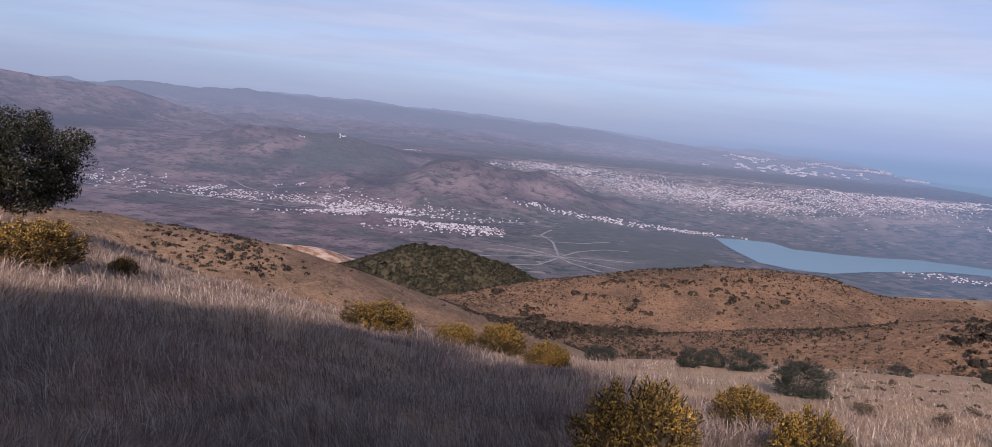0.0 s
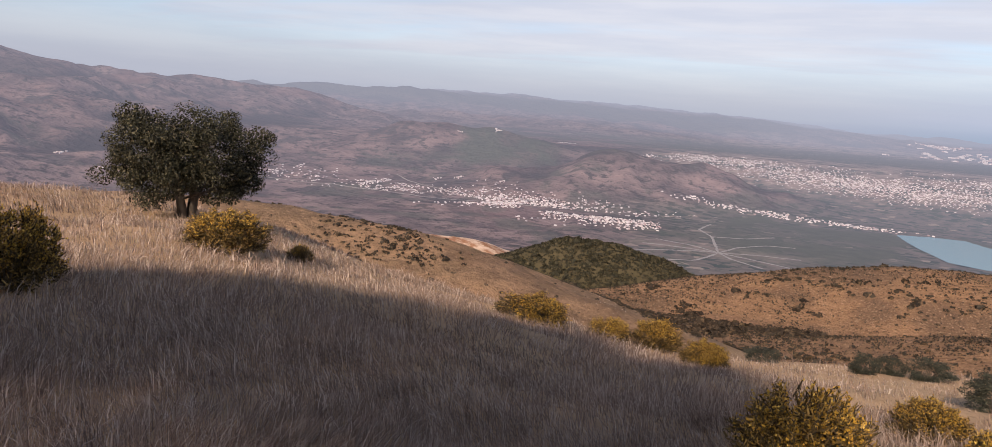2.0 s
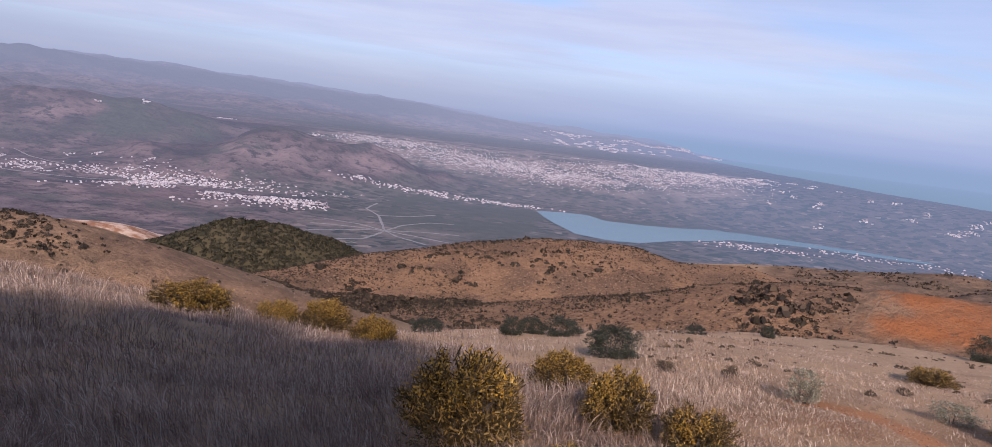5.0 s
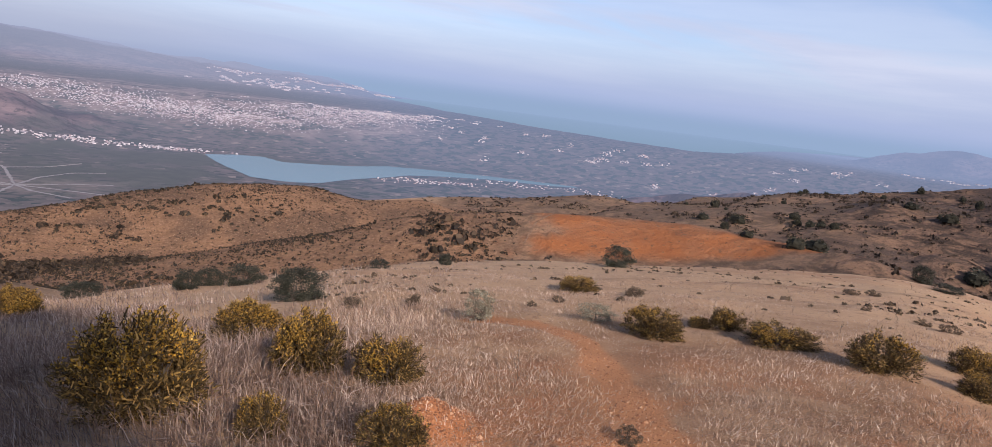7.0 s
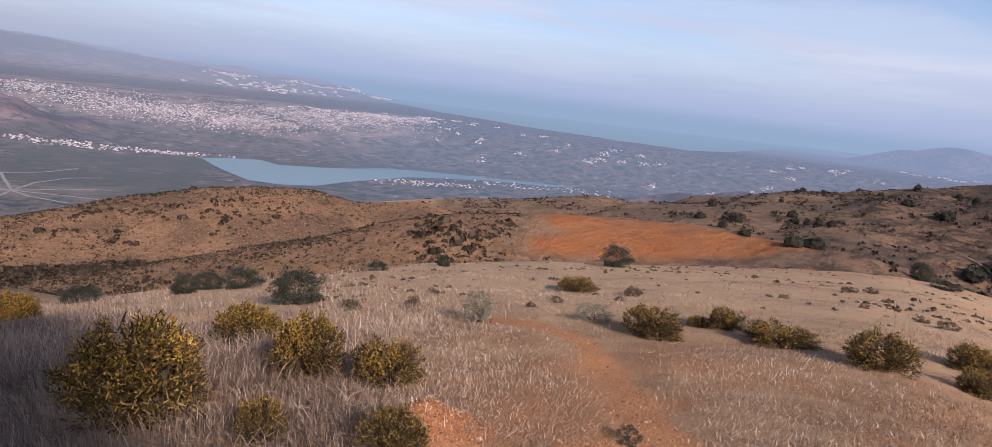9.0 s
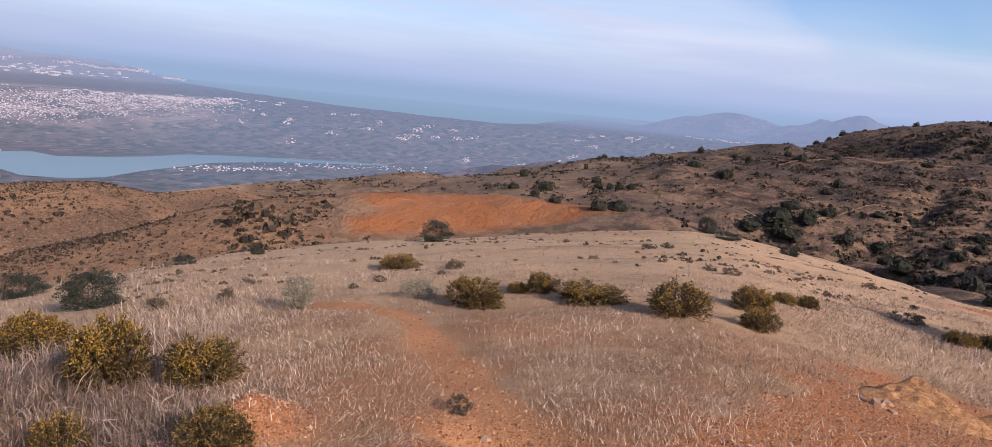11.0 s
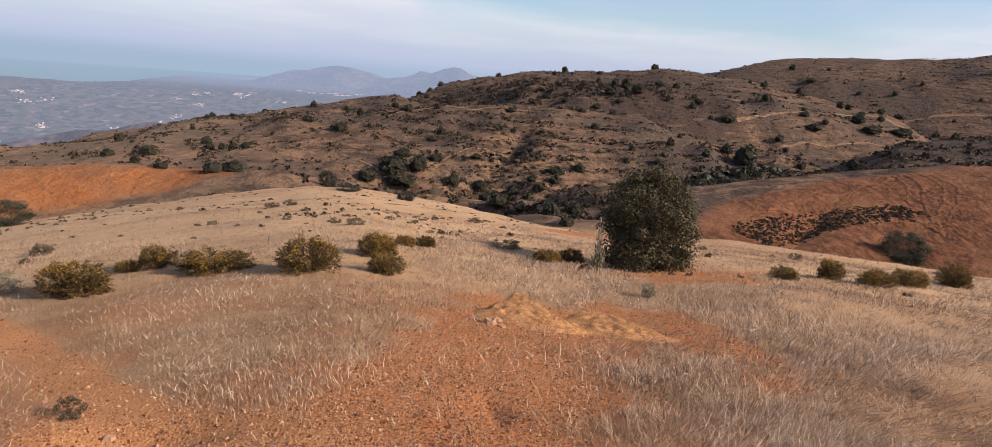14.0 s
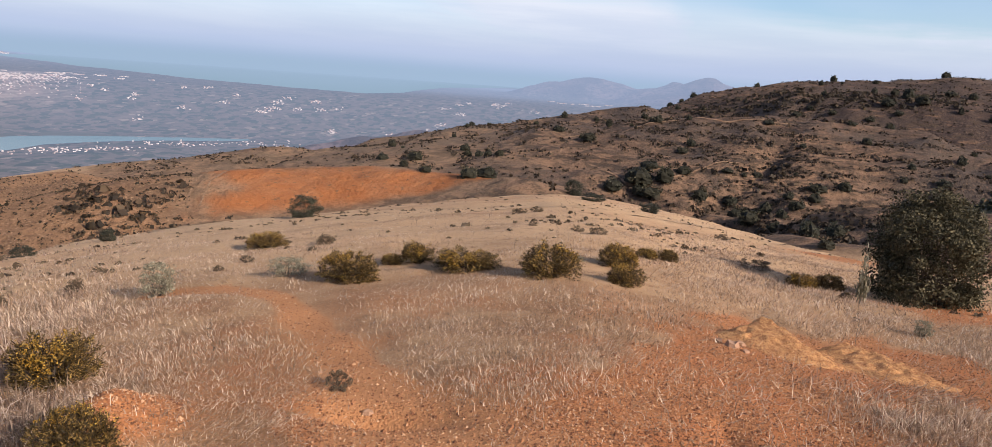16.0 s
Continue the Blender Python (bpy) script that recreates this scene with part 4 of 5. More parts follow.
def crown(rng, clumps, wide, high, low, leaves, leaf, shape=1.0, lump=(0.075, 0.15), slim=0.55):
    """Leaf cards in clumps through an uneven crown, densest at its skin. Gives the clumps' middles, the cards, and each card's clump."""
    a, c = rng.uniform(0, 2 * math.pi, clumps), rng.uniform(-1, 1, clumps)
    rad = rng.uniform(0.30, 1.0, clumps) ** 0.4
    lobes = 1 + 0.12 * np.sin(2 * a + 1.1) + 0.10 * np.sin(5 * a + 3 * c)
    flat = np.sqrt(np.maximum(1 - np.abs(c) ** (2.4 * shape), 0.02))
    big = (lump[0] + lump[1]) / 2
    mid = np.c_[np.cos(a) * flat * rad * lobes * wide * (0.5 - big), np.sin(a) * flat * rad * lobes * wide * (0.5 - big),
                low + (high - low) * 0.5 + ((high - low) * 0.5 - big * wide * 0.6) * c * rad]
    size = rng.uniform(*lump, clumps) * wide
    own = rng.integers(0, clumps, leaves)
    d = unit(rng.normal(size=(leaves, 3)))
    d[:, 2] *= 0.8
    at = mid[own] + d * (size[own] * rng.uniform(0.35, 1.0, leaves) ** 0.6)[:, None]
    at[:, 2] = np.maximum(at[:, 2], 0.012 * wide)
    face = unit(d + 0.7 * unit(rng.normal(size=d.shape)))
    l = unit(np.cross(face, rng.normal(size=d.shape)))
    w = np.cross(face, l)
    s = leaf * rng.uniform(0.6, 1.3, (leaves, 1))
    return mid, cards(at, l * s, w * s * slim), own


def gorse(name, seed, flowers, leaves=9000, label=""):
    """A gorse bush one metre wide: woody stems that fan out, each ending in a bristling tuft of spiny shoots; the upper tufts flower."""
    rng = np.random.default_rng(seed)
    thing = new(name)
    tufts_n = 330
    a, c = rng.uniform(0, 2 * math.pi, tufts_n), rng.uniform(0.0, 1.0, tufts_n)
    tilt = np.arccos(c)
    swell = 1 + np.sin(tilt) * (0.10 * np.sin(3 * a + seed) + 0.07 * np.sin(5 * a + 2 * seed)) + 0.06 * np.sin(7 * a + 5 * tilt + seed)
    swell = swell * np.where(rng.random(tufts_n) < 0.35, rng.uniform(0.5, 0.88, tufts_n), rng.uniform(0.93, 1.05, tufts_n))
    tip = np.c_[np.cos(a) * np.sin(tilt) ** 0.85 * 0.44, np.sin(a) * np.sin(tilt) ** 0.85 * 0.44, 0.06 + 0.56 * c ** 0.8] * swell[:, None]
    foot = np.c_[tip[:, :2] * 0.25, np.zeros(tufts_n)]
    bend = foot * 0.45 + tip * 0.55 + np.array([0, 0, 0.05])
    s = np.linspace(0, 1, 4)
    lines = [np.c_[along(foot[k][None], bend[k][None], tip[k][None], s), 0.007 * (1 - 0.7 * s)] for k in range(0, tufts_n, 3)]
    tagged(part("branchwork", *tubes(lines, 3), 4, M_BARK, thing, "brown woody branchwork"), kind="stuff")
    way = unit(unit(tip - np.array([0, 0, 0.12])) + np.array([0, 0, 0.35]))
    size = rng.uniform(0.035, 0.065, tufts_n)
    per = leaves // tufts_n
    own = np.repeat(np.arange(tufts_n), per)
    d = unit(way[own] * 0.7 + 0.6 * rng.normal(size=(len(own), 3)))
    root = tip[own] - way[own] * (size[own] * rng.uniform(0.0, 2.6, len(own)))[:, None] + rng.normal(0, 0.02, (len(own), 3))
    end = root + d * (size[own] * rng.uniform(0.55, 1.25, len(own)))[:, None]
    root[:, 2], end[:, 2] = np.maximum(root[:, 2], 0.0), np.maximum(end[:, 2], 0.015)
    across = unit(np.cross(d, rng.normal(size=d.shape))) * rng.uniform(0.006, 0.011, (len(own), 1))
    v = np.stack([root - across * 0.7, root + across * 0.7, end + across * 0.35, end - across * 0.35], 1).reshape(-1, 3)
    part("foliage", v, np.arange(len(v)).reshape(-1, 4), 4, M_GORSE, thing, "dark olive spiny foliage")
    if flowers > 0:
        patch = np.sin(4.1 * tip[:, 0] + seed) + np.sin(5.3 * tip[:, 1] + 2 * seed) + 5.0 * (tip[:, 2] / 0.7) + rng.normal(0, 0.4, tufts_n)
        lit = np.isin(own, np.argsort(-patch)[: int(tufts_n * flowers)]) & (rng.random(len(own)) < 0.6)
        a, b = root[lit], end[lit]
        a, b = np.repeat(a, 2, 0), np.repeat(b, 2, 0)
        at = a + (b - a) * rng.uniform(0.5, 1.1, (len(a), 1)) + rng.normal(0, 0.004, a.shape)
        d1 = unit(rng.normal(size=at.shape)) * rng.uniform(0.007, 0.013, (len(at), 1))
        d2 = unit(np.cross(d1, rng.normal(size=at.shape))) * rng.uniform(0.006, 0.010, (len(at), 1))
        tagged(part("blossom", *cards(at, d1, d2), 4, M_FLOWER, thing, "small ochre-yellow flowers"), kind="stuff")
    return tagged(thing, label, "gorse bush", "gorse bushes on the slope")


def oak_tree(seed, wide, high, label, count=60000, leaf=0.0074):
    """A holm oak with a few leaning stems and a broad dense crown."""
    rng = np.random.default_rng(seed)
    thing = new("oak_tree")
    mid, leaves, _ = crown(rng, 190, wide, high, 0.10 * high, count, leaf * wide, 2.2, (0.06, 0.105), 0.6)
    lines = []
    for k in range(4):
        a = 0.9 + k * 1.6
        lean = np.array([math.cos(a), math.sin(a), 0]) * wide * 0.09
        foot = np.array([math.cos(a), math.sin(a), 0]) * wide * 0.025
        s = np.linspace(0, 1, 7)
        p = foot + s[:, None] * lean + np.c_[np.zeros((7, 2)), s * high * 0.62 - 0.05] + rng.normal(0, 0.012 * wide, (7, 3)) * s[:, None]
        lines.append(np.c_[p, wide * (0.028 - 0.016 * s)])
    part("trunk", *tubes(lines, 7), 4, M_BARK, thing, "dark leaning trunk stems", True)
    twigs = []
    for k in range(0, 70):
        stem = lines[k % 4]
        start = stem[rng.integers(2, 7), :3]
        end = mid[k]
        s = np.linspace(0, 1, 4)[:, None]
        p = start + (end - start) * s + np.array([0, 0, 0.03 * wide]) * np.sin(s * math.pi)
        twigs.append(np.c_[p, wide * (0.007 - 0.005 * s)])
    tagged(part("branchwork", *tubes(twigs, 4), 4, M_BARK, thing, "thin dark branches", True), kind="stuff")
    part("crown", *leaves, 4, M_OAK, thing, "dense dark olive-green leaves")
    return tagged(thing, label, "tree")


def leafy_bush(name, seed, mat, label, category, leaves=14000, clumps=70, leaf=0.011, high=0.9, group="", shape=1.2, sunk=0.25):
    """A rounded bush, one metre wide, leafed down to the ground."""
    rng = np.random.default_rng(seed)
    thing = new(name)
    mid, cloud, _ = crown(rng, clumps, 1.0, high, -sunk * high, leaves, leaf, shape)
    s = np.linspace(0, 1, 4)[:, None]
    lines = []
    for k in range(0, clumps, 2):
        foot = np.array([*(mid[k, :2] * 0.15), -0.02])
        lines.append(np.c_[foot + (mid[k] - foot) * s * 0.85, 0.007 - 0.005 * s])
    tagged(part("branchwork", *tubes(lines, 4), 4, M_BARK, thing, "dark branchwork", True), kind="stuff")
    part("foliage", *cloud, 4, mat, thing)
    return tagged(thing, label, category, group)


def wispy_shrub(name, seed, mat, label, count=60, per=30, leaf=0.02, high=1.0, wide=1.0, fuzz=0.012):
    """A thin, see-through shrub: upright twigs with small leaves along them."""
    rng = np.random.default_rng(seed)
    thing = new(name)
    foot, bend, tip = sprays(rng, count, wide, high, 0.12, 0.2, 0.35)
    s = np.linspace(0, 1, 4)
    tagged(part("branchwork", *tubes([np.c_[along(foot[k][None], bend[k][None], tip[k][None], s), 0.007 * (1 - 0.75 * s)] for k in range(count)], 3), 4, M_BARK, thing, "thin grey twigs"), kind="stuff")
    q = rng.uniform(0.3, 1.02, (count, per))
    at = along(foot[:, None], bend[:, None], tip[:, None], q).reshape(-1, 3) + rng.normal(0, fuzz, (count * per, 3))
    d1 = unit(rng.normal(size=at.shape) + np.array([0, 0, 0.8])) * leaf * rng.uniform(0.6, 1.2, (len(at), 1))
    d2 = unit(np.cross(d1, rng.normal(size=at.shape))) * leaf * 0.45
    part("foliage", *cards(at, d1, d2), 4, mat, thing)
    return tagged(thing, label, "shrub", "thin shrubs on the slope")


def far_bush(name, seed, mat, label, category, group):
    """A bush seen from afar, one metre wide."""
    rng = np.random.default_rng(seed)
    thing = new(name)
    mid, cloud, _ = crown(rng, 34, 0.97, 0.85, -0.15, 520, 0.036, 1.2, (0.10, 0.17), 0.75)
    # a dark lumpy shell fills the crown, its colour standing for inner shade
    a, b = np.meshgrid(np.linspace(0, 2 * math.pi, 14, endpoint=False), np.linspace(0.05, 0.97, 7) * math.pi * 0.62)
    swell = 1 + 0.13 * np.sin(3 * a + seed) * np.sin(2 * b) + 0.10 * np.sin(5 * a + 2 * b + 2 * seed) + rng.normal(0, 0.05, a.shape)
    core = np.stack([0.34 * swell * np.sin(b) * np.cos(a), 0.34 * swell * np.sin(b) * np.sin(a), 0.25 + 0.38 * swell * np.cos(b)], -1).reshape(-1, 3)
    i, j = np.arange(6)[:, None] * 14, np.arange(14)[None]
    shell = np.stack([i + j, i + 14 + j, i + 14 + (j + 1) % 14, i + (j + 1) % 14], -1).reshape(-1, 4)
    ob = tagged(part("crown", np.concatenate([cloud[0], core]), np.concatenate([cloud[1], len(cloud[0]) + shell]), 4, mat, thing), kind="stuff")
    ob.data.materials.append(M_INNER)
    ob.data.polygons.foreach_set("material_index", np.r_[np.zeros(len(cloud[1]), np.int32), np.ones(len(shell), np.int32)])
    s = np.linspace(0, 1, 3)[:, None]
    part("trunk", *tubes([np.c_[np.array([[0.0, 0.0, -0.15]]) + np.array([[0.03, 0.02, 0.5]]) * s, 0.04 - 0.02 * s]], 5), 4, M_BARK, thing)
    return tagged(thing, label, category, group)


def stand(x, y, sink=0.02):
    return float(height(np.array([x]), np.array([y]))[0]) - sink


def plant(templates, spots, rng, tall=0.72, sink=0.03):
    """Stand copies of the templates at the spots: x, y, width, height. The templates take the first spots themselves."""
    first = {}
    for k, (x, y, w, h) in enumerate(spots):
        t = templates[k % len(templates)]
        m = Matrix.Translation((x, y, stand(x, y, sink * h))) @ Matrix.Rotation(rng.uniform(0, 6.28), 4, "Z") @ Matrix.Diagonal((w, w, h / tall, 1))
        if t.name in first:
            copy_thing(t, m)
        else:
            first[t.name] = (t, m)
    for t, m in first.values():
        t.matrix_basis = m


# ---- where the plants stand: x, y, width, height ----
GORSE = [(1.07, 4.52, 0.92, 0.69), (2.69, 7.1, 0.78, 0.44), (2.34, 4.93, 0.62, 0.52), (-6.39, 10.05, 1.45, 0.74), (-5.45, 5.2, 0.97, 0.81), (-2.08, 13.63, 1.65, 0.61), (0.39, 16.6, 1.29, 0.79), (-0.62, 15.34, 1.07, 0.56), 
    (1.29, 14.41, 1.0, 0.54), (1.29, 14.29, 1.03, 0.43)]
LOW_GORSE = [(2.7, 4.38, 0.6, 0.37), (1.92, 2.98, 0.42, 0.25), (1.47, 3.63, 0.33, 0.28), (6.54, 4.99, 0.78, 0.37), (7.84, 4.94, 0.5, 0.3), (7.68, 5.21, 0.33, 0.16), (7.65, 4.1, 0.93, 0.26), (7.49, 2.94, 0.77, 0.42), 
    (9.33, 2.7, 0.59, 0.33), (7.98, 2.2, 0.5, 0.27), (11.44, 2.49, 0.39, 0.21), (9.7, 9.29, 0.85, 0.31), (13.83, -4.6, 0.54, 0.42), (13.14, -3.63, 0.56, 0.25), (13.42, -5.28, 0.7, 0.32), (14.69, -6.37, 0.76, 0.34), 
    (16.55, -8.09, 0.79, 0.58), (12.37, 0.54, 0.57, 0.24), (12.78, 0.15, 0.57, 0.28), (-6.03, 11.76, 0.55, 0.36), (11.12, 2.76, 0.4, 0.18)]
BROWN = [(3.35, 2.62, 0.2, 0.12), (10.44, 8.53, 0.43, 0.16), (5.0, 9.2, 0.39, 0.13), (6.94, 9.99, 0.25, 0.1), (19.57, -5.57, 0.43, 0.22), (10.08, 8.27, 0.42, 0.17), (5.24, 9.66, 0.37, 0.14), (5.89, 8.98, 0.29, 0.17), (7.76, 7.81, 0.24, 0.11), 
    (20.65, 8.69, 0.5, 0.19), (5.68, 8.63, 0.23, 0.16), (14.02, 4.95, 0.33, 0.13), (19.35, 8.69, 0.53, 0.18), (21.88, 3.29, 0.58, 0.19), (13.49, 1.39, 0.72, 0.17), (25.82, -3.11, 0.67, 0.22), (14.18, 6.04, 0.24, 0.11), 
    (6.88, 7.44, 0.18, 0.09), (13.53, 4.37, 0.42, 0.15)]
MASTIC = [(4.89, 10.89, 1.03, 0.64), (4.89, 16.99, 0.72, 0.5), (5.6, 17.49, 0.81, 0.49), (6.22, 16.96, 1.09, 0.54), (3.17, 19.47, 1.05, 0.44), (23.37, 20.3, 1.56, 1.01), (14.5, 20.4, 0.62, 0.44), (11.16, 19.1, 0.78, 0.31), 
    (103.97, 38.06, 3.09, 2.71), (39.66, 13.29, 1.65, 0.48), (35.25, 8.89, 1.15, 0.51), (87.07, -36.48, 6.22, 3.76)]
BIG_BUSH = [(13.25, -1.23, 2.21, 1.95)]
PALE = [(5.36, 6.74, 0.5, 0.51), (11.02, -0.29, 0.24, 0.69), (6.57, 5.94, 0.55, 0.27), (9.08, 3.17, 0.22, 0.1), (9.06, -0.9, 0.24, 0.24)]
TREE = [(-10.22, 14.47, 3.6, 2.62)]
HILL_OAK = [(218.12, 55.58, 4.2, 2.87), (193.84, 41.97, 4.09, 2.04), (198.37, 40.96, 3.47, 2.61), (177.9, 97.03, 3.27, 2.45), (176.96, 93.08, 3.24, 2.43), (105.45, 57.18, 4.09, 2.34), (201.73, 13.51, 2.43, 1.56), (178.11, 7.52, 5.86, 2.47), 
    (171.86, 7.6, 3.58, 2.69), (192.68, -9.59, 2.46, 1.81), (315.98, -55.04, 7.86, 3.93), (351.59, -76.65, 5.19, 4.9), (350.96, -117.59, 7.97, 5.7), (345.74, -121.82, 11.78, 4.21), (352.99, -136.95, 13.12, 4.28), (217.25, -38.48, 4.9, 3.09), 
    (211.69, -43.04, 7.78, 7.07), (385.52, -147.9, 7.45, 3.1), (336.0, -90.11, 5.5, 2.75), (165.16, 16.64, 3.76, 3.76), (163.76, 10.07, 3.14, 2.28), (150.72, 20.34, 4.79, 2.93), (101.83, 4.6, 3.57, 2.67)]
UPPER_OAK = [(163.29, 44.54, 8.74, 4.95), (157.96, 48.79, 5.68, 3.69), (160.64, 40.72, 7.17, 2.87), (327.96, -92.64, 9.67, 3.22), (215.55, -0.63, 3.67, 2.2), (194.23, -17.81, 3.95, 1.98), (441.75, -136.48, 12.84, 4.28), (513.83, -138.54, 8.29, 3.32), 
    (343.92, -13.2, 6.91, 5.76), (328.7, -6.13, 7.18, 3.87), (418.34, -30.42, 5.55, 3.47), (328.0, -44.26, 5.45, 2.72), (440.6, -151.8, 8.49, 3.54), (167.32, 118.17, 4.46, 2.4), (168.95, 108.5, 5.98, 2.99), (171.72, 87.69, 3.07, 2.15), 
    (169.88, 83.37, 2.99, 2.24), (108.21, 55.14, 4.85, 2.33), (106.86, 66.43, 3.11, 1.45), (186.44, 102.79, 4.11, 2.4), (196.01, 68.81, 5.51, 3.06), (206.08, 81.96, 5.01, 2.34), (165.7, 39.17, 5.62, 4.73), (160.35, 43.42, 3.77, 3.33), 
    (165.08, 30.72, 4.23, 3.79), (169.04, 24.82, 4.72, 2.51), (140.04, 16.83, 5.51, 3.43), (169.31, 12.77, 3.19, 2.03), (163.65, 11.07, 2.67, 2.53), (160.36, 12.82, 3.05, 2.49), (181.47, 2.2, 3.97, 2.59), (172.61, 7.77, 2.35, 1.76), 
    (114.78, 5.3, 2.56, 2.17), (109.44, 1.47, 3.54, 2.42), (87.33, 1.95, 2.39, 1.35), (171.96, 44.52, 5.84, 2.61), (172.78, 36.62, 4.89, 2.6), (129.48, 11.21, 2.92, 2.13), (330.49, -18.06, 6.94, 4.53), (348.63, -28.22, 6.14, 2.79), 
    (347.94, -35.89, 4.71, 3.32), (331.45, -42.2, 3.68, 2.63), (326.42, -30.78, 2.61, 3.66), (316.5, -0.69, 4.95, 2.6), (321.87, 12.72, 4.55, 2.41), (238.02, 4.0, 3.75, 1.77), (257.32, 20.74, 4.11, 1.95), (227.13, 25.44, 4.25, 1.74), 
    (327.13, 21.65, 4.1, 2.19), (322.86, -10.23, 4.47, 2.37), (311.97, -75.39, 4.6, 3.15), (177.82, 27.54, 4.02, 1.39), (185.25, 21.75, 3.67, 1.43)]
WEEDS = [(3.6, 3.94, 0.19, 0.32), (-1.57, 5.74, 0.21, 0.27), (-1.36, 6.17, 0.26, 0.32), (-3.11, 9.2, 0.26, 0.28), (-2.43, 9.91, 0.22, 0.27), (7.69, -0.23, 0.26, 0.62), (6.88, 1.52, 0.09, 0.1), (14.42, 9.26, 0.14, 0.25), 
    (11.92, 6.28, 0.13, 0.22), (10.46, 7.7, 0.16, 0.16), (10.71, 7.58, 0.12, 0.14), (10.51, 11.68, 0.14, 0.19), (9.08, 10.79, 0.15, 0.24), (22.78, 8.73, 0.17, 0.33), (10.57, 7.46, 0.14, 0.28), (18.08, 8.98, 0.18, 0.42)]
# added shade casters out of view: x, y, turn, width and height scale
SHADE_OAKS = [(-4.55, -8.0, 0.4, 2.25, 3.4), (-12.0, -7.0, 2.0, 2.6, 2.05), (-20.0, -6.5, 3.7, 2.5, 2.0)]
pick = random.Random(11)
plant([gorse("gorse_bush", 1, 0.4, 9500, "rounded gorse bush covered in yellow flowers"),
       gorse("gorse_bush", 2, 0.55, 9500, "spreading gorse bush thick with yellow flowers"),
       gorse("gorse_bush", 3, 0.45, 9500, "gorse bush with bright yellow flowering tips")], GORSE, pick)
plant([gorse("gorse_bush", 4, 0.16, 7000, "low olive gorse bush with few flowers"),
       gorse("gorse_bush", 5, 0.08, 7000, "low dense olive gorse bush in dry grass"),
       gorse("gorse_bush", 6, 0.26, 7000, "low sprawling gorse bush with yellow tips")], LOW_GORSE, pick)
plant([leafy_bush("shrub", 7, M_DRY, "small dry brown shrub in the grass", "shrub", 2600, 30, 0.024, 0.6, "dry shrubs"),
       leafy_bush("shrub", 8, M_DRY, "low withered brown shrub", "shrub", 2200, 26, 0.026, 0.6, "dry shrubs")], BROWN, pick, 0.6)
plant([leafy_bush("mastic_bush", 9, M_MASTIC, "dense dark green rounded evergreen bush", "bush", 14000, 130, 0.0145, 0.9, "evergreen bushes"),
       leafy_bush("mastic_bush", 10, M_MASTIC, "dark grey-green evergreen bush on the slope", "bush", 14000, 120, 0.0145, 0.9, "evergreen bushes")], MASTIC, pick, 0.9)
plant([leafy_bush("oak_bush", 12, M_BUSH, "tall dense dark green oak bush beside bare earth", "bush", 50000, 190, 0.0115, 0.95, "", 0.9, 0.35)], BIG_BUSH, pick, 0.95)
plant([wispy_shrub("shrub", 16, M_PALE, "slender pale grey-green leafy sapling", 4, 95, 0.085, 1.0, 0.4, 0.10)], PALE[1:2], pick, 1.0)
plant([leafy_bush("shrub", 13, M_PALE, "airy pale tan shrub in dry grass", "shrub", 3600, 60, 0.02, 0.9, "thin shrubs on the slope", 1.0)], PALE[:1] + PALE[2:], pick, 1.0)
for x, y, w, h in TREE:
    tree = oak_tree(21, w, h, "broad dark evergreen oak on the grassy brow")
    tree.matrix_basis = Matrix.Translation((x, y, stand(x, y, 0.05))) @ Matrix.Rotation(0.6, 4, "Z")
    # unseen looser oaks, added behind the walker to cast shade over the slope
    loose = oak_tree(15, w, h, "unseen loose-leaved oak added to shade the grassy slope", 22000, 0.0135)
    for bx, by, turn, size, tall in SHADE_OAKS:
        shade = loose if bx == SHADE_OAKS[0][0] else copy_thing(loose, Matrix())
        shade.matrix_basis = (Matrix.Translation((bx, by, stand(bx, by, 0.1))) @ Matrix.Rotation(turn, 4, "Z") @ Matrix.Diagonal((size, size, tall, 1)))
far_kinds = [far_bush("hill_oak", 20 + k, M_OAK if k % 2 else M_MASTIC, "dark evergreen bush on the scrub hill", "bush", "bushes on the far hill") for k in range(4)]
# the many others of that hill, thickest along the gullies and the crest
count = 0
while count < 290:
    az, d = (pick.uniform(50, 120), pick.uniform(130, 560)) if count < 245 else (pick.uniform(99, 120), pick.uniform(240, 560))
    x, y = bearing(az, d)
    gully = float(ridged(np.array([x / 60]), np.array([y / 60]), 3, 8)[0])
    if pick.random() > (0.9 if gully > 0.55 else 0.25) * min(1, d / 320) or (az > 97 and 75 < d < 155):
        continue
    if (az < 66 and d < 150) or (az > 92 and 60 < d < 160):
        continue
    w = pick.uniform(1.3, 4.0) * (0.7 + d / 700)
    m = Matrix.Translation((x, y, stand(x, y, 0.25))) @ Matrix.Rotation(pick.uniform(0, 6.28), 4, "Z") @ Matrix.Diagonal((w, w, w * pick.uniform(0.8, 1.1), 1))
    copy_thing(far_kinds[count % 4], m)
    count += 1
plant(far_kinds, HILL_OAK + UPPER_OAK, pick, 0.85, 0.12)


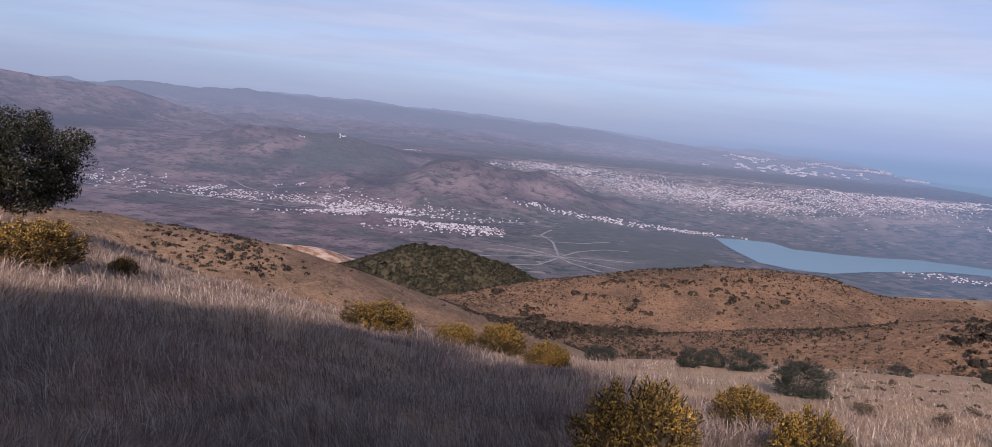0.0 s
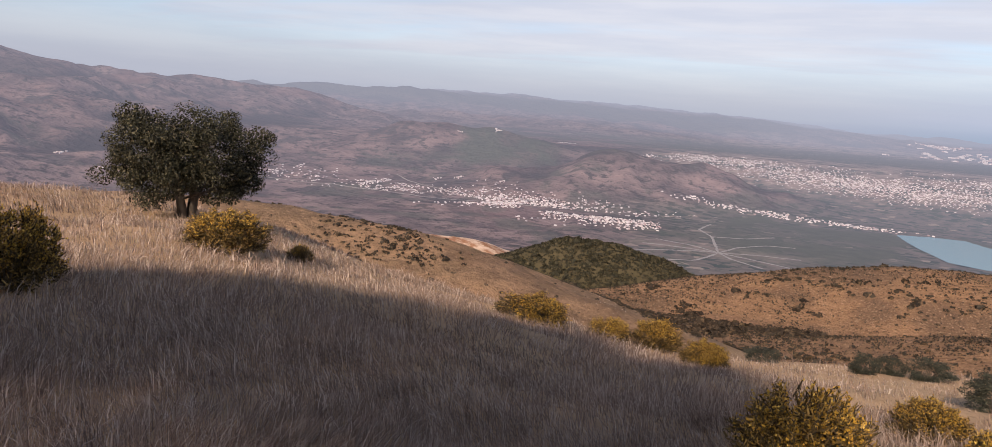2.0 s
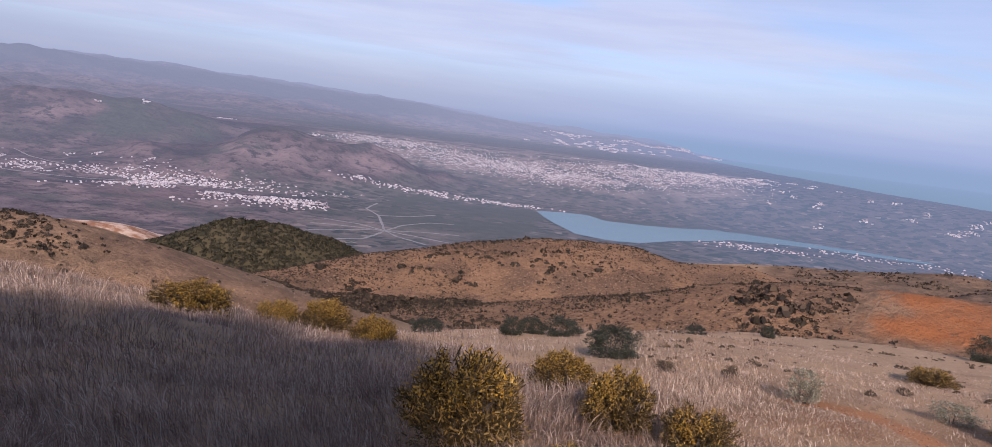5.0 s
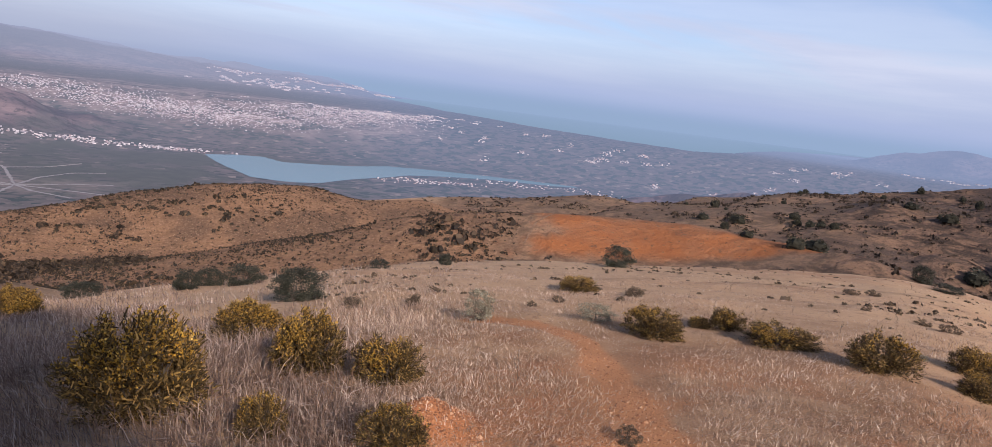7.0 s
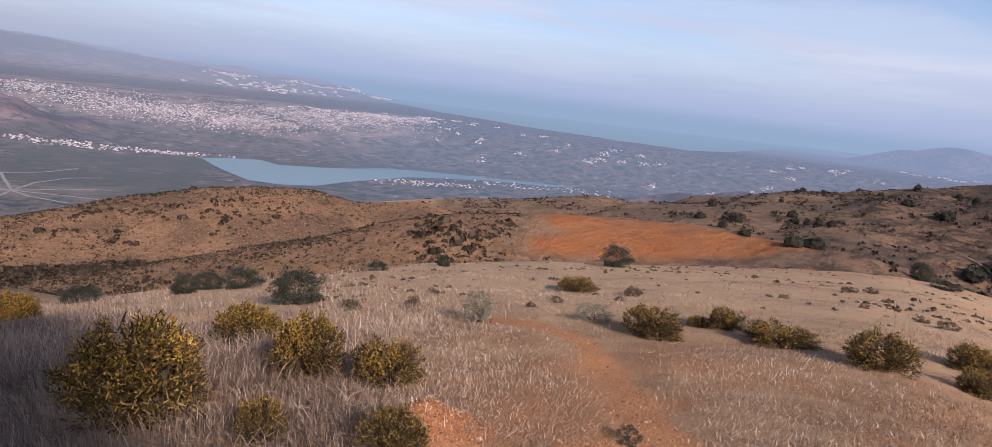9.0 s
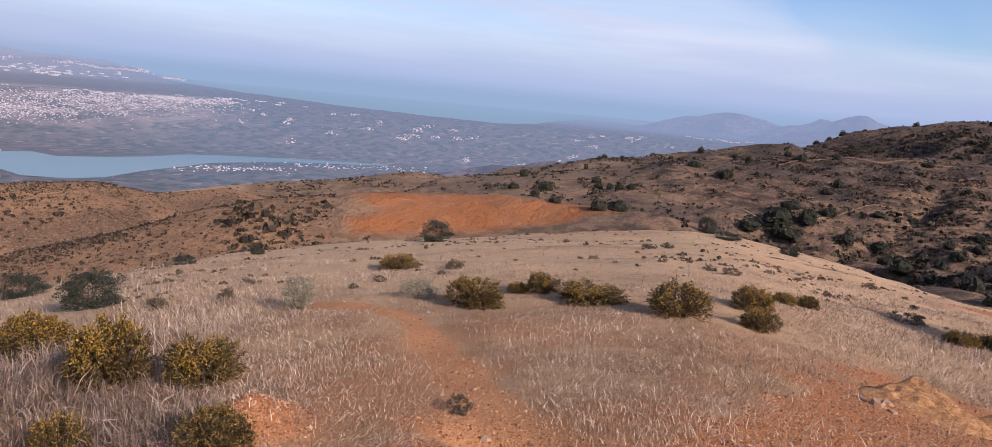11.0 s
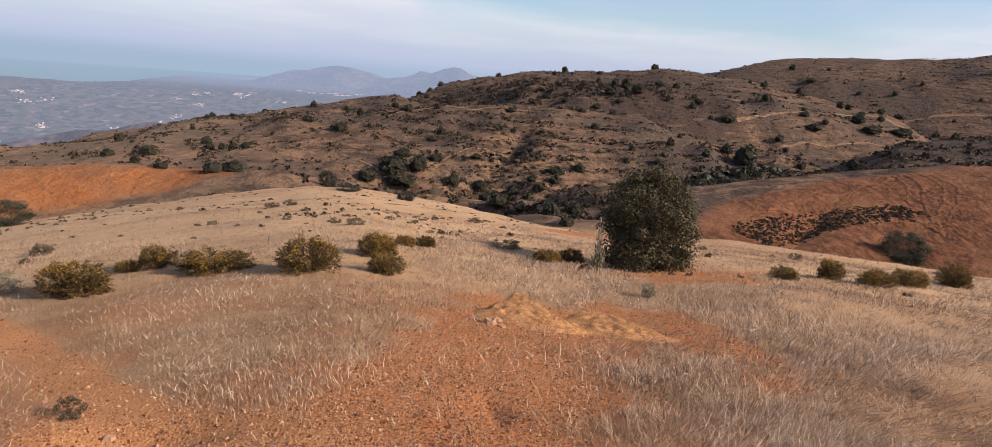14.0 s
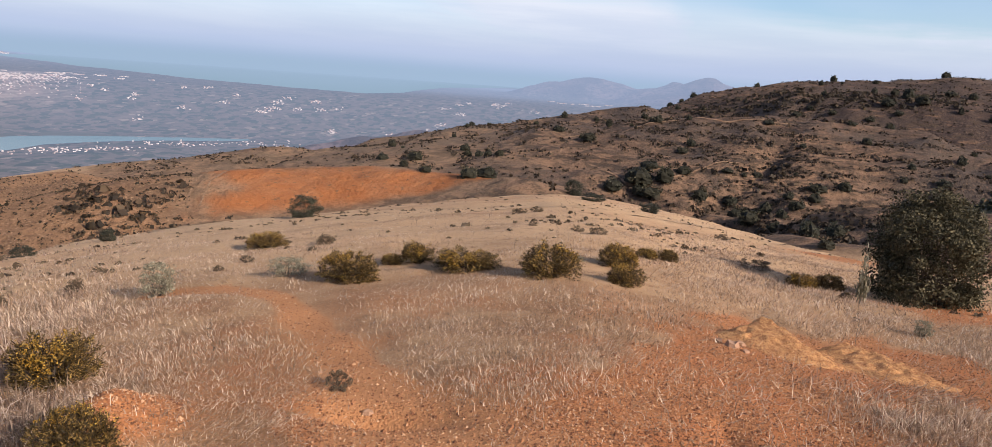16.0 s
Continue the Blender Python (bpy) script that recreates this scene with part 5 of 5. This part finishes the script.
# ---- scrub and thicket, past counting ----
def tufts(name, label, category, mat, spots, seed, leaves=10):
    """Low clumps of leaf cards at spots of x, y, width."""
    rng = np.random.default_rng(seed)
    x, y, w = np.array(spots).T
    z = height(x, y)
    n = len(x)
    d = unit(rng.normal(size=(n, leaves, 3)))
    d[..., 2] = np.abs(d[..., 2]) * 0.55
    at = np.stack([x, y, z], -1)[:, None] + d * (w * 0.38)[:, None, None]
    face = unit(d + 0.5 * unit(rng.normal(size=d.shape)))
    l = unit(np.cross(face, rng.normal(size=d.shape)))
    v = np.cross(face, l)
    s = (w[:, None] * rng.uniform(0.13, 0.27, (n, leaves)))[..., None]
    verts, faces = cards(at.reshape(-1, 3), (l * s).reshape(-1, 3), (v * s * 0.8).reshape(-1, 3))
    return tagged(big_mesh(name, verts, faces, 4, [mat], False), label, category, kind="stuff")


def scatter(seed, count, az, dist, size, keep):
    rng = np.random.default_rng(seed)
    a, r = rng.uniform(*az, count * 6), rng.uniform(*dist, count * 6)
    x, y = r * np.sin(np.radians(a)), r * np.cos(np.radians(a))
    ok = rng.uniform(0, 1, len(x)) < keep(x, y, a, r)
    x, y = x[ok][:count], y[ok][:count]
    return np.c_[x, y, rng.uniform(*size, len(x)) * np.where(rng.random(len(x)) < 0.12, 1.7, 1.0)]


tufts("rust_hill_scrub", "low brown scrub dotting the rust-coloured hill", "scrub", M_SCRUB, scatter(
    31, 24000, (-14, 41), (95, 215), (0.3, 0.85), lambda x, y, a, r: (0.45 + 0.9 * step(0.02, 0.22, fractal(x / 22, y / 22, 3, 91))) * (r < 212) * (0.6 + 0.4 * step(125, 160, r)) * (1 - 0.8 * band(a, 13, 22, 3) * band(r, 165, 185, 8))), 1, 4)
tufts("rust_hill_thicket", "dark spreading shrubs in patches on the rust-coloured hill", "thicket", M_SCRUB, scatter(
    42, 520, (-8, 40), (105, 205), (0.6, 1.7), lambda x, y, a, r: step(0.14, 0.26, fractal(x / 13, y / 13, 3, 191))), 12, 16)
tufts("dark_thicket", "dark thicket in the hollow of the rust-coloured hill", "thicket", M_HEATH, scatter(
    32, 600, (0, 13), (112, 172), (0.7, 2.0), lambda x, y, a, r: 1.2 * step(0.05, 0.22, fractal(x / 11, y / 11, 3, 92)) * (1 - 0.8 * step(150, 168, r))), 2, 14)
tufts("left_hill_scrub", "sparse dark scrub on the tan hill", "scrub", M_SCRUB, scatter(
    33, 2600, (-50, 6), (50, 90), (0.14, 0.6), lambda x, y, a, r: 0.03 + step(0.10, 0.25, fractal(x / 12, y / 12, 3, 93)) * (0.5 + step(-24, -14, a))), 3)
tufts("green_hill_thicket", "dense olive-green thicket covering a small hill", "thicket", M_GREENHILL, scatter(
    34, 6500, (-14, 9), (204, 262), (0.8, 2.0), lambda x, y, a, r: 0.6 + 0.6 * step(-0.1, 0.2, fractal(x / 10, y / 10, 3, 94))), 4, 10)
tufts("hill_scrub", "brown heath and scrub over the far hillside", "scrub", M_HEATH, scatter(
    35, 34000, (33, 122), (100, 620), (0.45, 1.8), lambda x, y, a, r: (0.4 * (a > 60) + 0.6) * step(-1.0, 0.7, np.sin(2.6 * height(x, y) + 6 * fractal(x / 30, y / 30, 2, 99))) * (0.25 + 1.2 * step(0.45, 0.75, ridged(x / 60, y / 60, 3, 8)) + 0.6 * step(0.0, 0.25, fractal(x / 25, y / 25, 3, 95)))
    * (1 - band(a, 97, 140, 1) * band(r, 78, 140, 3)) * (1 - 0.97 * band(a, 40, 67, 1) * band(r, 100, 140, 3))), 5, 5)
tufts("gully_thicket", "dark thicket along the gully below the hill", "thicket", M_SCRUB, scatter(
    36, 1100, (66, 98), (110, 260), (0.6, 1.7), lambda x, y, a, r: step(0.5, 0.7, ridged(x / 60, y / 60, 3, 8)) * (1.1 - step(150, 235, r))), 6, 16)
tufts("field_weeds", "scattered dry weeds on the sandy field", "weeds", M_DRY, scatter(
    37, 1500, (26, 116), (11, 75), (0.05, 0.2), lambda x, y, a, r: 0.12 + 0.9 * step(0.15, 0.3, fractal(x / 6, y / 6, 3, 96))), 7, 12)

tufts("ravine_thicket", "dense dark thicket filling the ravine", "thicket", M_SCRUB, scatter(
    40, 620, (66, 94), (95, 215), (0.5, 1.7), lambda x, y, a, r: 0.9 * (1 - step(3, 9, np.minimum(from_line(x, y, GULLY_LINE), np.minimum(from_line(x, y, SIDE_GULLY), from_line(x, y, FORK_GULLY))) + 6 * fractal(x / 12, y / 12, 3, 97)))), 10, 14)
tufts("hill_belt_scrub", "dark belt of scrub high on the hill", "scrub", M_SCRUB, scatter(
    41, 900, (77, 96), (310, 385), (0.9, 2.6), lambda x, y, a, r: 0.9 * (1 - step(6, 20, from_line(x, y, BELT_LINE) + 10 * fractal(x / 25, y / 25, 3, 98)))), 11, 12)
# scrub of the hollow, crowded and dark to stand for its shadow too
tufts("bank_thicket", "dark shrubs massed as shade in a hollow of the red ploughed slope", "thicket", M_HEATH, scatter(
    38, 1300, (100, 114), (84, 112), (0.2, 0.55), lambda x, y, a, r: 1 - step(1.5, 3.5, from_line(x, y, [bearing(103, 89), bearing(108, 102), bearing(112.2, 110)]))), 8, 14)
# dark leaf clumps added in place of the shadow on this bank
tufts("shaded_thicket", "dark thicket put in as shadow on the bank behind the red slope", "thicket", M_MASTIC, scatter(
    39, 700, (95, 106), (125, 190), (1.0, 2.4), lambda x, y, a, r: 1 - step(3, 9, from_line(x, y, [bearing(95, 128), bearing(99, 145), bearing(103, 168)]))), 9, 14)

stone = big_mesh("stone", *(lambda v, f: (v, f))(np.array([(-.5, -.3, 0), (.1, -.42, 0), (.5, -.1, 0), (.42, .3, 0), (-.1, .4, 0), (-.48, .15, 0),
                 (-.36, -.2, .3), (.1, -.28, .38), (.36, -.05, .26), (.28, .2, .3), (-.1, .26, .42), (-.34, .1, .34)], float) * 0.15,
                 np.array([(k, (k + 1) % 6, 6 + (k + 1) % 6, 6 + k) for k in range(6)] + [(6, 7, 8, 9), (6, 9, 10, 11)])), 4, [M_STONE], False)
tagged(stone, "pinkish broken stone on bare gravel", "stone", "stones on the path")
stone.matrix_basis = Matrix.Translation((*bearing(83.3, 6.05), stand(*bearing(83.3, 6.05), 0.01)))
for az, d, s in ((82.3, 6.15, 0.7), (84.4, 5.95, 0.6), (83.9, 6.2, 0.8), (54.5, 3.9, 0.5), (50.5, 4.6, 0.35), (57.5, 3.7, 0.45), (76, 3.2, 0.3), (71, 3.3, 0.25), (88, 4.6, 0.25), (83, 4.2, 0.22)):
    x, y = bearing(az, d)
    copy_thing(stone, Matrix.Translation((x, y, stand(x, y, 0.01))) @ Matrix.Rotation(az * d, 4, "Z") @ Matrix.Diagonal((s, s * 0.8, s * 0.9, 1)))


# ---- loose gravel ----
def gravel(seed, count):
    """Thousands of small angular stones over the bare soil."""
    rng = np.random.default_rng(seed)
    a, r = rng.uniform(28, 118, count * 8), np.exp(rng.uniform(math.log(2.2), math.log(11), count * 8))
    x, y = r * np.sin(np.radians(a)), r * np.cos(np.radians(a))
    ok = rng.uniform(0, 1, len(x)) < bare_soil(x, y) * (0.5 + 0.5 * step(0.3, 0.7, from_line(x, y, PATH_LINE)))
    x, y = x[ok][:count], y[ok][:count]
    n = len(x)
    s = rng.gamma(2.0, 0.0017, n) + 0.0025
    shape = np.array([(1, 0, 0), (0.1, 1, 0), (-1, 0.2, 0), (0, -1, 0), (0.1, 0.1, 0.9)])
    v = shape[None] * rng.uniform(0.7, 1.3, (n, 5, 3)) * s[:, None, None]
    t = rng.uniform(0, 6.28, n)
    c, q = np.cos(t)[:, None], np.sin(t)[:, None]
    v = np.stack([v[..., 0] * c - v[..., 1] * q + x[:, None], v[..., 0] * q + v[..., 1] * c + y[:, None], v[..., 2] + height(x, y)[:, None] - 0.001], -1)
    f = np.arange(n)[:, None, None] * 5 + np.array([(0, 1, 4), (1, 2, 4), (2, 3, 4), (3, 0, 4)])[None]
    return tagged(big_mesh("loose_gravel", v.reshape(-1, 3), f.reshape(-1, 3), 3, [M_PEBBLE], False), "loose orange and brown gravel on bare soil", "gravel", kind="stuff")


gravel(71, 56000)


def dirt_mound(seed, peak, end, high, left, right):
    """A dug heap of clods: a peak with a crest falling away towards its end; one flank is steeper."""
    (x0, y0), (x1, y1) = bearing(*peak), bearing(*end)
    long = math.hypot(x1 - x0, y1 - y0)
    ux, uy = (x1 - x0) / long, (y1 - y0) / long
    u, v = np.meshgrid(np.linspace(-0.45, 1.35 * long, 80), np.linspace(-1.15 * right, 1.15 * left, 56), indexing="ij")
    x, y = x0 + u * ux - v * uy, y0 + u * uy + v * ux
    wob = 0.10 * fractal(x / 0.22, y / 0.22, 3, seed)
    line = np.where(u < 0, np.exp(-(u / 0.19) ** 2), np.clip(1 - u / (1.25 * long), 0, 1) ** 0.8)
    ridge = np.clip(1 - np.abs(v + wob) / np.where(v > 0, left, right) * (1.15 - 0.3 * line), 0, 1) ** 1.15
    body = line * ridge
    z = height(x, y) + high * body + 0.024 * np.clip(4 * body, 0, 1) * fractal(x / 0.06, y / 0.06, 3, seed + 2) - 0.012
    k, n = u.shape
    i, j = np.arange(k - 1)[:, None] * n, np.arange(n - 1)[None]
    faces = np.stack([i + j, i + n + j, i + n + j + 1, i + j + 1], -1).reshape(-1, 4)
    keep = (body.ravel()[faces] > 0.004).any(1)
    ob = big_mesh("dirt_mound", np.c_[x.ravel(), y.ravel(), z.ravel()], np.ascontiguousarray(faces[keep]), 4, [M_HEAP], True)
    return tagged(ob, "small dug mound of golden-orange crumbly earth", "dirt mound", "dug mounds on the gravel")


dirt_mound(3, (85.4, 6.75), (90.0, 6.25), 0.25, 0.27, 0.48)
dirt_mound(9, (91.2, 6.85), (97.2, 6.35), 0.19, 0.23, 0.48)


def dry_stalk(seed):
    """A bare, thorny dry weed, forked from one stem, one metre high."""
    rng = np.random.default_rng(seed)
    lines, ends = [], [(np.zeros(3), np.array([0.05, 0.02, 1.0]), 0.55, 0.012)]
    while ends:
        p, d, l, w = ends.pop()
        q = p + unit(d) * l
        lines.append(np.array([[*p, w], [*((p + q) / 2 + rng.normal(0, 0.02, 3)), w * 0.8], [*q, w * 0.6]]))
        if l > 0.10:
            for k in range(3):
                ends.append((p + (q - p) * (0.45 + 0.27 * k), unit(d) + rng.normal(0, 0.55, 3), l * rng.uniform(0.4, 0.62), w * 0.6))
    ob = big_mesh("dry_weed", *tubes(lines, 3), 4, [M_BARK], False)
    return tagged(ob, "bare dark branching dry weed among grass", "weed", "dry weeds on the slope")


spare = random.Random(5)
plant([dry_stalk(81), dry_stalk(82)], WEEDS + [(*bearing(spare.uniform(22, 98), spare.uniform(11, 38)), *[spare.uniform(0.2, 0.45)] * 2) for _ in range(34)], pick, 1.0)


# ---- dry grass ----
def grass(name, label, mat, seed, count, az, dist, long, lean, wide, keep, clump=0.10, droop=0.5, swirl=0.9, short=False, flow=(2.6, 4.5), thin=0.00035):
    """Thousands of bent blades in tufts, sown evenly by bearing and by the ratio of distance."""
    rng = np.random.default_rng(seed)
    per = 9
    n = count // per
    a = rng.uniform(*az, n * 3)
    r = np.exp(rng.uniform(math.log(dist[0]), math.log(dist[1]), n * 3))
    x, y = r * np.sin(np.radians(a)), r * np.cos(np.radians(a))
    ok = rng.uniform(0, 1, len(x)) < keep(x, y, a, r)
    x, y, r = x[ok][:n], y[ok][:n], r[ok][:n]
    n = len(x)
    tall = rng.uniform(*long, n) * (1 - 0.45 * band(np.degrees(np.arctan2(x, y)), 34, 76, 8)) * (1 + 0.7 * fractal(x / 1.3, y / 1.3, 3, seed))
    wind = flow[0] + flow[1] * fractal(x / 1.6, y / 1.6, 3, seed + 3)
    way = wind[:, None] + rng.normal(0, swirl, (n, per))
    px = x[:, None] + rng.normal(0, clump, (n, per)) * (1 + r[:, None] / 12)
    py = y[:, None] + rng.normal(0, clump, (n, per)) * (1 + r[:, None] / 12)
    pz = height(px, py) - 0.015
    l = tall[:, None] * rng.uniform(0.55, 1.15, (n, per))
    t = np.clip(np.abs(rng.normal(lean[0], lean[1], (n, per))), 0, 1.45)
    foot = np.stack([px, py, pz], -1).reshape(-1, 3)
    dirs = np.stack([np.cos(way) * np.sin(t), np.sin(way) * np.sin(t), np.cos(t)], -1).reshape(-1, 3)
    l = l.reshape(-1, 1)
    mid = foot + dirs * l * 0.55
    t2 = np.clip(t + droop * rng.uniform(0.2, 1.3, t.shape), 0, 1.52)
    dirs2 = np.stack([np.cos(way) * np.sin(t2), np.sin(way) * np.sin(t2), np.cos(t2)], -1).reshape(-1, 3)
    tip = mid + dirs2 * l * 0.5
    w = (wide + thin * np.repeat(r, per))[:, None]
    side = np.stack([-np.sin(way), np.cos(way), np.zeros_like(way)], -1).reshape(-1, 3)
    side = unit(side + 0.6 * rng.normal(size=side.shape)) * w
    m = len(foot)
    verts = np.stack([foot - side, foot + side, mid - side * 0.8, mid + side * 0.8, tip], 1).reshape(-1, 3)
    b = np.arange(m)[:, None] * 5
    tri = np.concatenate([b + np.array([[0, 1, 3]]), b + np.array([[0, 3, 2]]), b + np.array([[2, 3, 4]])], 1).reshape(-1, 3)
    if short:
        verts, tri = np.stack([foot - side, foot + side, tip], 1).reshape(-1, 3), np.arange(3 * m).reshape(-1, 3)
    return tagged(big_mesh(name, verts, tri, 3, [mat], True), label, "grass", kind="stuff")


def open_soil(x, y):
    """Thin out on bare soil and under the bushes."""
    free = (1 - 0.9 * bare_soil(x, y)) * step(0.12, 0.42, from_line(x, y, PATH_LINE))
    for bx, by, w, h in GORSE + LOW_GORSE + MASTIC + BIG_BUSH:
        free = free * step(0.75, 1.05, np.hypot(x - bx, y - by) / (0.5 * w))
        free = free * (1 - 0.6 * (1 - step(0.0, 0.8, np.hypot(x - bx * (1 - 0.55 * w / math.hypot(bx, by)), y - by * (1 - 0.55 * w / math.hypot(bx, by))) / w)))
    return free


grass("upright_grass", "tall feathery dry grass covering the slope", M_GRASS, 61, 150000, (-62, 44), (2.0, 30), (0.12, 0.25), (0.34, 0.3), 0.0014,
      lambda x, y, a, r: open_soil(x, y) * (1 - step(30, 44, a + 6 * fractal(x / 2, y / 2, 2, 5))) * (1 - 0.9 * step(11, 17, r + 0.5 * a - 5)), 0.06, 0.8)
grass("matted_straw", "pale flattened dry grass matted over gravel", M_STRAW, 62, 350000, (30, 126), (2.4, 23), (0.06, 0.17), (1.2, 0.3), 0.0012,
      lambda x, y, a, r: open_soil(x, y) * (0.35 + 0.8 * step(-0.22, 0.2, fractal(x / 1.1, y / 1.1, 3, 6))) * (0.25 + step(-0.1, 0.12, fractal(x / 0.35, y / 0.35, 2, 16))), 0.06, 0.2, 0.75, True, (4.2, 3.2), 0.00034)
grass("standing_grass", "tufts of pale standing dry grass", M_STRAW, 63, 48000, (26, 126), (2.8, 13), (0.07, 0.15), (0.6, 0.35), 0.0010,
      lambda x, y, a, r: open_soil(x, y) * (step(0.0, 0.25, fractal(x / 1.7, y / 1.7, 3, 7)) + 0.9 * (1 - step(42, 54, a))), 0.1, 0.5, 1.4)
grass("field_stubble", "short sparse stubble on the sandy field", M_STRAW, 64, 90000, (-4, 126), (11, 75), (0.04, 0.09), (0.6, 0.4), 0.0018,
      lambda x, y, a, r: 0.15 + 0.7 * step(-0.05, 0.2, fractal(x / 3, y / 3, 3, 8)), 0.16, short=True, thin=0.0006)
grass("short_turf", "short pale dry turf between the path and the gravel", M_STRAW, 65, 170000, (30, 122), (2.4, 22), (0.04, 0.10), (0.75, 0.4), 0.0012,
      lambda x, y, a, r: open_soil(x, y) * (0.15 + 0.85 * step(-0.1, 0.15, fractal(x / 0.5, y / 0.5, 3, 9))), 0.05, 0.3, 1.5, True, thin=0.0004)
